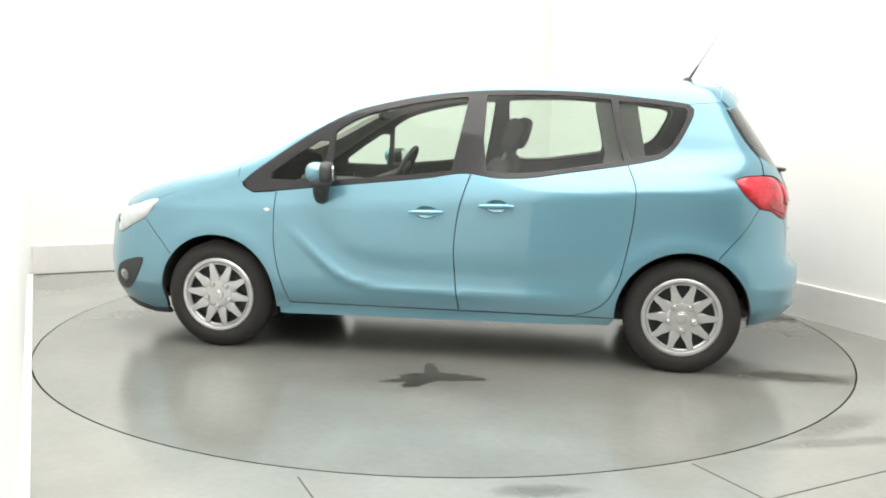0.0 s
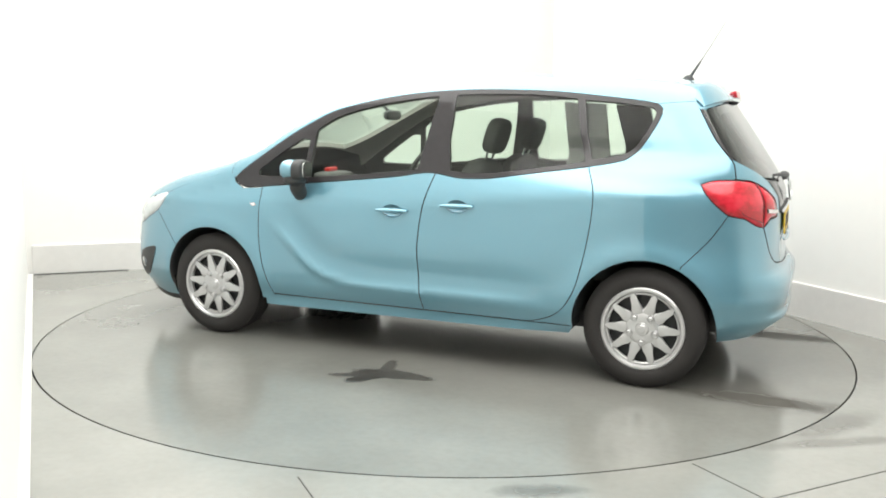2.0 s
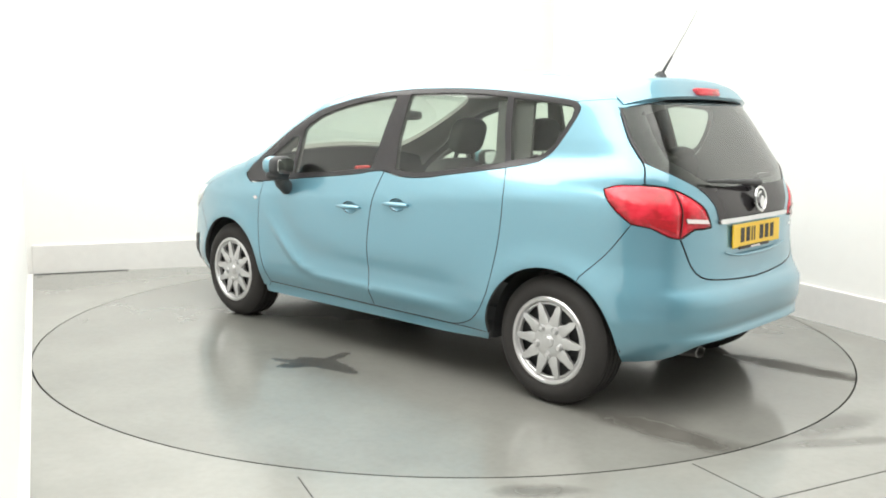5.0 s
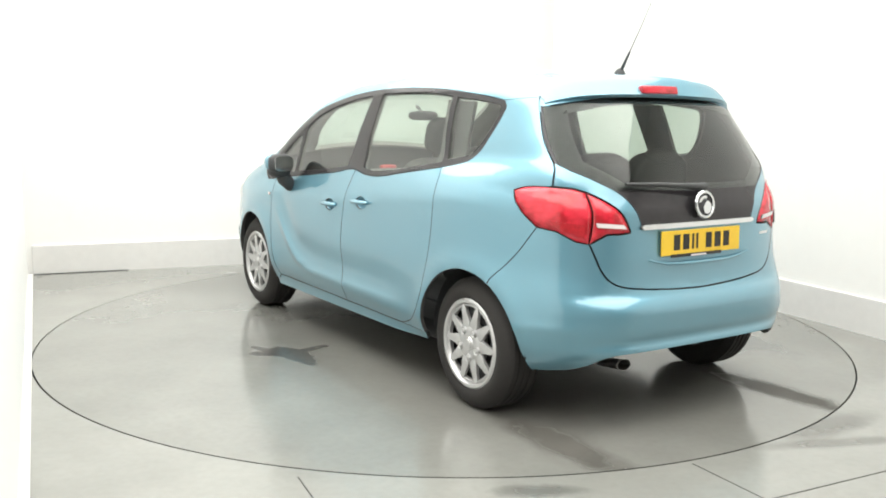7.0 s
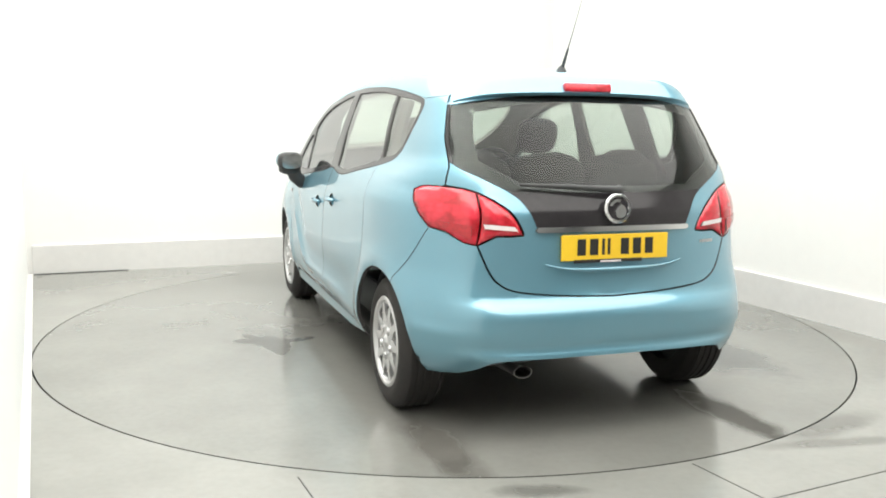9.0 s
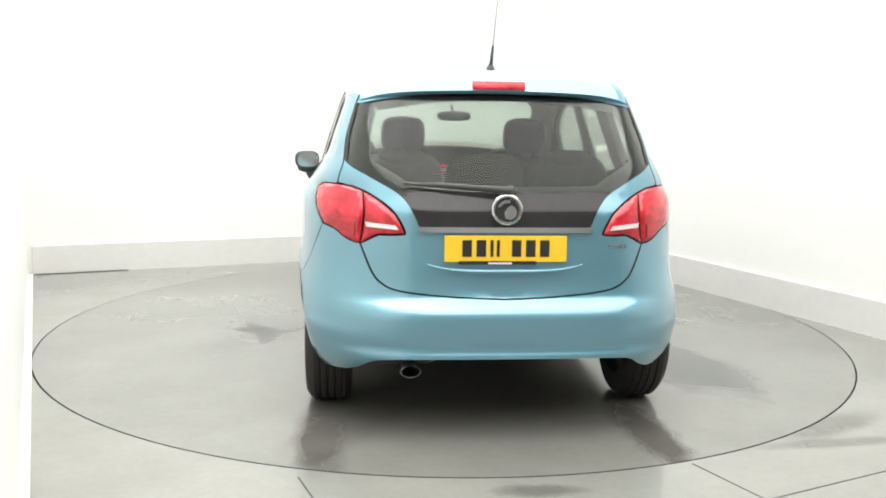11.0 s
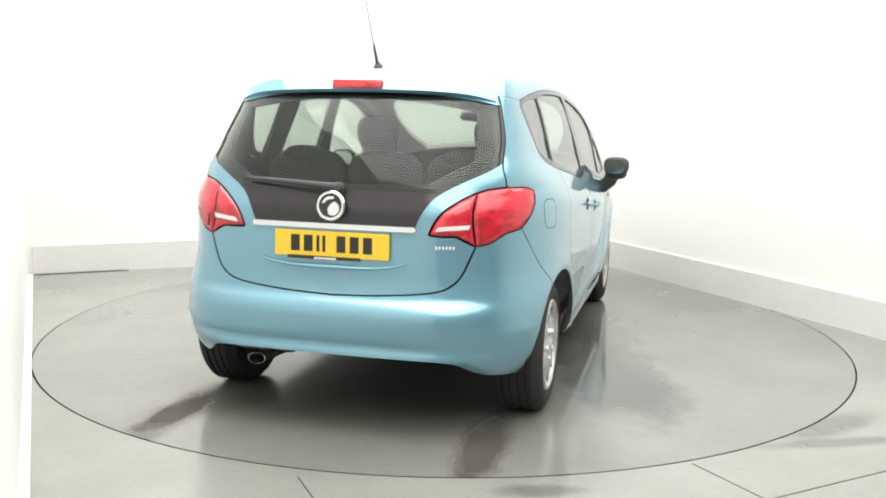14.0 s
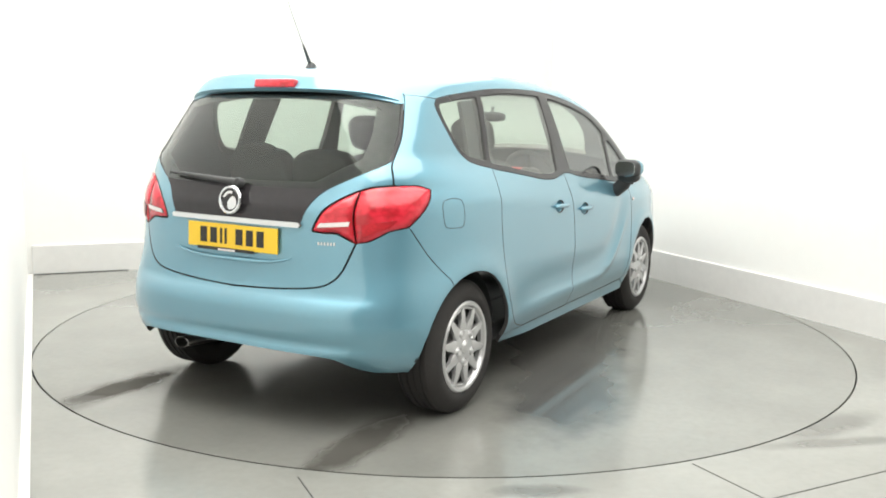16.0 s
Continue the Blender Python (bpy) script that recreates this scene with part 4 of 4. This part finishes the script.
    pane = panel("windscreen", screen, chart_top, SIDE_GLASS, roof, "curved windscreen", gap=-0.004, thick=0, out=-0.006)
    pane.visible_shadow = False
    edge = v_side(curve([(-1.085, 1.000), (-1.200, 0.985), (-1.400, 0.930), (-1.600, 0.862)]), 0.55) + v_side(curve([(-1.740, 0.830), (-1.860, 0.785)]), 0.55)
    hood = loop(edge, line((-1.93, edge[-1][1] + 0.18), (-1.93, full_v - edge[-1][1] - 0.18)), [(x, full_v - v) for x, v in edge[::-1]], line((-1.085, full_v - edge[0][1]), (-1.085, edge[0][1])))
    panel("bonnet", hood, chart_hood, lined, car, "painted bonnet", gap=gap)
    nose_mid = -0.8 - 0.9 * math.pi / 2
    nose_half = loop(s_side(curve([(-1.500, 0.545), (-1.590, 0.640), (-1.690, 0.745)])), s_side(curve([(-1.690, 0.745), (-1.800, 0.690), (-1.905, 0.640), (-1.945, 0.655), (-1.935, 0.72)])), [(nose_mid + 0.45, 0.74), (nose_mid, 0.74)])
    nose_low = loop([(nose_mid, 0.20), (nose_mid + 0.5, 0.20)], s_side([(-1.90, 0.20), (-1.70, 0.175), (-1.590, 0.185)]), s_side(arch(FRONT_AXLE, 0.358, 188, 141)))
    nose = loop(nose_half, [(2 * nose_mid - s, z) for s, z in nose_half[::-1]], [(2 * nose_mid - s, z) for s, z in nose_low[::-1]], nose_low)
    panel("front_bumper", nose, chart_side, lined, car, "painted front bumper", gap=gap * 0.6, thick=0.025)

    # roof-end spoiler: a raised lip that bridges roof and rear window
    ye = float(-meet(np.array([[1.602, 0.0, 1.470]]), np.array([[0.0, -1.0, 0.0]]))[0][1]) - 0.004
    ys = np.linspace(-ye, ye, 49)
    lip = []
    for y in ys:
        z_low = 1.490 - 0.018 * (abs(y) / ye) ** 2 - 0.030 * (abs(y) / ye) ** 7
        up = meet(np.array([[1.592, y, 1.30]]), np.array([[0.0, 0.0, 1.0]]))[0]
        back = meet(np.array([[1.2, y, z_low]]), np.array([[1.0, 0.0, 0.0]]))[0]
        lip.append((math.atan2(up[2] - 1.25, 0.392) * 0.45, math.atan2(z_low - 1.25, back[0] - 1.2) * 0.45))

    def chart_lip(q):
        e = q[:, 1] / 0.45
        p = meet(np.stack([0 * e + 1.2, q[:, 0], 0 * e + 1.25], -1), np.stack([np.cos(e), 0 * e, np.sin(e)], -1))
        p[:, 0] += 0.040 * ease(-p[:, 2], -1.60, -1.485) * (1 - (np.abs(q[:, 0]) / ye) ** 4)
        return p

    spoiler_line = loop([(y, a) for y, (a, b) in zip(ys, lip)], line((ye, lip[-1][0]), (ye, lip[-1][1]), 0.01), [(y, b) for y, (a, b) in list(zip(ys, lip))[::-1]], line((-ye, lip[0][1]), (-ye, lip[0][0]), 0.01))
    spoiler = panel("roof_spoiler", spoiler_line, chart_lip, (PAINT, PAINT), car, "painted spoiler over the rear window", gap=0.001, thick=0.022, out=0.003, grid=0.025)
    bm = bmesh.new()
    box(bm, -0.01, 0.020, -0.118, 0.118, -0.019, 0.019, bevel=0.005, m=pose(1.731, OFF, 1.512, 0, -16, 0))
    part("brake_lamp", bm, RED_LENS, spoiler, "red high-level brake lamp", angle=60)
    # aerial
    bm = bmesh.new()
    lathe(bm, [(0.028, -0.006), (0.026, 0.004), (0.016, 0.018), (0.009, 0.026)], n=20, axis="z", m=pose(1.470, OFF, 1.598, 0, 6, 0) @ Matrix.Diagonal((1.4, 0.8, 1, 1)))
    tube(bm, [(1.478, OFF, 1.612), (1.508, OFF, 1.662), (1.532, OFF, 1.702)], [0.009, 0.007, 0.005], n=8)
    aerial = part("aerial", bm, BLACK_PLASTIC, car, "black roof aerial")
    bm = bmesh.new()
    tube(bm, [(1.530, OFF, 1.699), (1.600, OFF, 1.815), (1.660, OFF, 1.925)], [0.0026, 0.0018, 0.0012], n=6)
    part("aerial_rod", bm, BLACK_PLASTIC, aerial)

    # ---- door mirrors ----
    for sy in (-1, 1):
        bm = bmesh.new()
        m = pose(-0.560, OFF + sy * 0.975, 1.054, 0, 0, sy * -10)
        pillow(bm, -0.020, 0, 0.002, 0.060, 0.073, 0.056, 2.4, m)
        mirror_ob = part("door_mirror", bm, PAINT, car, "painted door mirror with a black foot", angle=180)
        bm = bmesh.new()
        pillow(bm, 0.004, sy * -0.008, -0.052, 0.062, 0.072, 0.038, 2.4, m)
        tube(bm, [(-0.560, OFF + sy * 0.950, 1.005), (-0.570, OFF + sy * 0.925, 0.950), (-0.580, OFF + sy * 0.880, 0.910), (-0.585, OFF + sy * 0.850, 0.905)], [0.050, 0.046, 0.042, 0.038], n=14)
        part("mirror_foot", bm, BLACK_PLASTIC, mirror_ob, "black plastic mirror foot", angle=180)
        bm = bmesh.new()
        prism(bm, [(0.068 * math.copysign(abs(math.cos(a)) ** 0.6, math.cos(a)), 0.047 * math.copysign(abs(math.sin(a)) ** 0.6, math.sin(a))) for a in np.linspace(0, 2 * math.pi, 32, endpoint=False)], 0.004, m @ Matrix.Translation((0.0755, 0, 0.0)) @ Matrix(((0, 0, 1, 0), (1, 0, 0, 0), (0, 1, 0, 0), (0, 0, 0, 1))))
        rim = bmesh.new()
        pillow(rim, 0.034, 0, 0, 0.040, 0.083, 0.060, 3.0, m)
        part("mirror_rim", rim, BLACK_PLASTIC, mirror_ob, "black rim round the mirror glass", angle=180)
        part("mirror_face", bm, MIRROR_GLASS, mirror_ob, "mirror glass", smooth=False)

    # ---- wheels ----
    for name, ax, sy in (("wheel", FRONT_AXLE, -1), ("wheel", REAR_AXLE, -1), ("wheel", FRONT_AXLE, 1), ("wheel", REAR_AXLE, 1)):
        spin = {(-1.0, FRONT_AXLE): 6, (-1.0, REAR_AXLE): 0}.get((sy * 1.0, ax), 11)
        face = 0.858 if ax == REAR_AXLE else 0.864
        m = pose(ax, OFF + sy * face, HUB_Z) @ (Matrix.Identity(4) if sy < 0 else pose(0, 0, 0, 0, 0, 180)) @ pose(0, 0, 0, 0, spin, 0)
        wheel = new(name)
        wheel.parent = car
        R = 0.314
        bm = bmesh.new()
        prof = [(0.205, 0.010), (0.222, 0.000), (0.245, -0.006), (0.272, -0.002), (0.290, 0.010), (0.302, 0.020), (0.309, 0.030)]
        for g in range(4):
            a = 0.036 + g * 0.035
            prof += [(R, a), (R, a + 0.022), (R - 0.007, a + 0.024), (R - 0.007, a + 0.031)]
        prof += [(R, 0.178), (0.306, 0.186), (0.285, 0.205), (0.24, 0.210), (0.20, 0.200)]
        lathe(bm, prof, n=72, m=m)
        part("tyre", bm, RUBBER, wheel, "black rubber tyre", angle=30)
        bm = bmesh.new()
        lathe(bm, [(0.001, 0.055), (0.215, 0.055), (0.208, 0.012), (0.205, 0.012)], n=48, m=m)
        lathe(bm, [(0.001, 0.15), (0.20, 0.15), (0.21, 0.20)], n=32, m=m)
        part("wheel_disc", bm, BLACK_PLASTIC, wheel, "dark wheel disc behind the trim")
        bm = bmesh.new()
        lathe(bm, [(0.176, 0.030), (0.177, 0.012), (0.181, 0.008), (0.186, 0.009), (0.188, 0.014), (0.191, 0.006), (0.197, -0.002), (0.209, -0.003), (0.217, 0.004), (0.215, 0.022)], n=72, m=m)
        lathe(bm, [(0.001, -0.002), (0.030, -0.003), (0.034, 0.003), (0.060, 0.002), (0.090, 0.008), (0.102, 0.020), (0.100, 0.045)], n=48, m=m)
        trim = part("wheel_trim", bm, SILVER, wheel, "silver ten-spoke wheel trim", angle=35)
        for s in range(10):
            bm = bmesh.new()
            outline = [(0.078, -0.0270), (0.104, -0.0295), (0.135, -0.0195), (0.168, -0.0110), (0.196, -0.0095), (0.196, 0.0095), (0.168, 0.0110), (0.135, 0.0195), (0.104, 0.0295), (0.078, 0.0270)]
            vs = prism(bm, outline, 0.018)
            top = [v for v in vs if v.co.z > 0.001]
            bmesh.ops.bevel(bm, geom=[e for e in bm.edges if all(v.co.z > 0.001 for v in e.verts)], offset=0.006, segments=2, affect="EDGES", profile=0.6)
            for v in bm.verts:
                v.co.z -= 0.010 * max(0, (v.co.x - 0.10)) / 0.1 * 0.2
            turn = m @ pose(0, 0.022, 0) @ pose(0, 0, 0, 0, s * 36, 0) @ pose(0, 0, 0, 90, 0, 0)
            bmesh.ops.transform(bm, matrix=turn, verts=bm.verts)
            part("spoke", bm, SILVER, wheel, angle=35)
        for s in range(5):
            bm = bmesh.new()
            lathe(bm, [(0.001, -0.006), (0.008, -0.007), (0.012, -0.004), (0.0130, 0.001), (0.0165, 0.000), (0.0185, -0.003), (0.0205, 0.002), (0.0205, 0.012)], n=14, m=m @ pose(0, 0, 0, 0, 18 + s * 72, 0) @ pose(0.070, 0, 0))
            part("wheel_bolt", bm, SILVER, wheel)
        bm = bmesh.new()
        lathe(bm, [(0.001, -0.0065), (0.020, -0.006), (0.024, -0.002)], n=24, m=m)
        part("hub_cap", bm, SILVER, wheel, "small round hub cap")
        # lined arch
        bm = bmesh.new()
        rows = []
        for y in (0.30, 0.815):
            rows.append([bm.verts.new((ax + 0.372 * math.cos(a), OFF + sy * y, HUB_Z + 0.372 * math.sin(a))) for a in np.linspace(0.02, math.pi - 0.02, 36)])
        for i in range(35):
            bm.faces.new((rows[0][i], rows[0][i + 1], rows[1][i + 1], rows[1][i]))
        bm.faces.new(rows[0][::-1])
        part("arch_liner", bm, BLACK_PLASTIC, car, "black wheel arch liner")

    # ---- underside and inside ----
    bm = bmesh.new()
    box(bm, -1.80, 1.16, OFF - 0.56, OFF + 0.56, 0.215, 0.36, bevel=0.03)
    box(bm, 1.12, 1.88, OFF - 0.54, OFF + 0.54, 0.335, 0.44, bevel=0.03)
    box(bm, -0.82, 1.03, OFF - 0.79, OFF + 0.79, 0.235, 0.34, bevel=0.02)
    part("floor_pan", bm, BLACK_PLASTIC, car, "dark underbody")
    bm = bmesh.new()
    box(bm, 1.86, 1.96, OFF - 0.52, OFF + 0.52, 0.41, 0.58, bevel=0.02)
    box(bm, 1.55, 1.84, OFF - 0.60, OFF - 0.26, 0.265, 0.40, bevel=0.045)
    box(bm, 1.30, 1.52, OFF - 0.60, OFF + 0.60, 0.27, 0.34, bevel=0.03)
    part("silencer", bm, BLACK_PLASTIC, car, "dark silencer box under the bumper")
    bm = bmesh.new()
    pillow(bm, -0.86, OFF, 0.775, 0.26, 0.74, 0.16, 4)
    pillow(bm, -0.87, OFF + 0.02, 0.945, 0.10, 0.17, 0.036, 3)
    box(bm, -1.10, -0.62, OFF - 0.70, OFF + 0.70, 0.35, 0.84, bevel=0.05)
    dash = part("dashboard", bm, LINING, car, "charcoal dashboard", angle=60)
    bm = bmesh.new()
    box(bm, -0.91, -0.87, OFF - 0.04, OFF + 0.08, 0.974, 1.004, bevel=0.008)
    part("dash_label", bm, RED_PLASTIC, dash, "small red item on the dashboard", angle=60)
    bm = bmesh.new()
    wheel_m = pose(-0.37, OFF + 0.37, 0.985, 0, -62, 0)
    tor = []
    for i in range(40):
        a = 2 * math.pi * i / 40
        c = Vector((0.18 * math.cos(a), 0.18 * math.sin(a), 0))
        tor.append([bm.verts.new(c + Vector((0.016 * math.cos(b) * math.cos(a), 0.016 * math.cos(b) * math.sin(a), 0.016 * math.sin(b)))) for b in np.linspace(0, 2 * math.pi, 10, endpoint=False)])
    for i in range(40):
        for j in range(10):
            bm.faces.new((tor[i][j], tor[(i + 1) % 40][j], tor[(i + 1) % 40][(j + 1) % 10], tor[i][(j + 1) % 10]))
    pillow(bm, 0, 0, -0.01, 0.075, 0.085, 0.03, 2.5)
    for a in (0, 180, 270):
        box(bm, 0.05, 0.175, -0.016, 0.016, -0.012, 0.006, bevel=0.004, m=pose(0, 0, 0, 0, 0, a + 90))
    bmesh.ops.transform(bm, matrix=wheel_m, verts=bm.verts)
    tube(bm, [(-0.38, OFF + 0.37, 0.975), (-0.68, OFF + 0.37, 0.86)], 0.035)
    part("steering_wheel", bm, LINING, car, "black steering wheel", angle=60)
    bm = bmesh.new()
    pillow(bm, -0.43, OFF + 0.03, 1.365, 0.022, 0.115, 0.033, 3)
    tube(bm, [(-0.44, OFF + 0.03, 1.38), (-0.50, OFF + 0.02, 1.43)], 0.010)
    part("interior_mirror", bm, BLACK_PLASTIC, car, "black interior mirror", angle=60)

    for y in (-0.36, 0.36):
        seat = new("front_seat")
        seat.parent = car
        tilt = pose(0.225, OFF + y, 0.61, 0, 17, 0)
        bm = bmesh.new()
        pillow(bm, -0.01, OFF + y, 0.54, 0.28, 0.25, 0.10, 4)
        part("seat_cushion", bm, SEAT_CLOTH, seat, angle=60)
        bm = bmesh.new()
        pillow(bm, 0, 0, 0.250, 0.075, 0.245, 0.285, 4, tilt)
        part("backrest", bm, SEAT_CLOTH, seat, angle=60)
        bm = bmesh.new()
        pillow(bm, 0.02, 0, 0.685, 0.052, 0.128, 0.105, 3.4, tilt)
        part("headrest", bm, SEAT_CLOTH, seat, "dark grey cloth headrest", angle=60)
        for dy in (-0.06, 0.06):
            bm = bmesh.new()
            tube(bm, [tuple(tilt @ Vector((0.01, dy, 0.50))), tuple(tilt @ Vector((0.015, dy, 0.65)))], 0.007, n=8)
            part("headrest_post", bm, CHROME, seat)
    bench = new("rear_bench")
    bench.parent = car
    bm = bmesh.new()
    pillow(bm, 0.98, OFF, 0.58, 0.27, 0.62, 0.11, 5)
    part("bench_cushion", bm, SEAT_CLOTH, bench, angle=60)
    for y, wy in ((-0.41, 0.20), (0.0, 0.19), (0.41, 0.20)):
        tilt = pose(1.20, OFF + y, 0.62, 0, 18, 0)
        bm = bmesh.new()
        pillow(bm, 0, 0, 0.27, 0.07, wy + 0.012, 0.33, 4.5, tilt)
        part("bench_back", bm, SEAT_CLOTH, bench, angle=60)
        bm = bmesh.new()
        pillow(bm, 0.01, 0, 0.575 if y else 0.555, 0.045, 0.115, 0.055, 3, tilt)
        part("bench_headrest", bm, SEAT_CLOTH, bench, "low dark rear headrest", angle=60)
    bm = bmesh.new()
    box(bm, 1.36, 1.88, OFF - 0.56, OFF + 0.56, 0.985, 1.005, bevel=0.006)
    part("parcel_shelf", bm, LINING, car, "dark parcel shelf")
    return tagged(car, "teal blue metallic five-door car standing on the turntable", "car")


CAR = build_car()


# ---- what moves: turntable and car turn together ----
def motions():
    turn = [(0.0, -9.03), (2.0, -22.53), (4.0, -36.15), (6.5, -53.15), (9.0, -70.50), (11.5, -87.90), (14.0, -105.25), (16.0, -119.17)]
    for thing in (TURNTABLE, CAR):
        walk(thing, [(t, pose(0, 0, 0, 0, 0, a)) for t, a in turn])


motions()
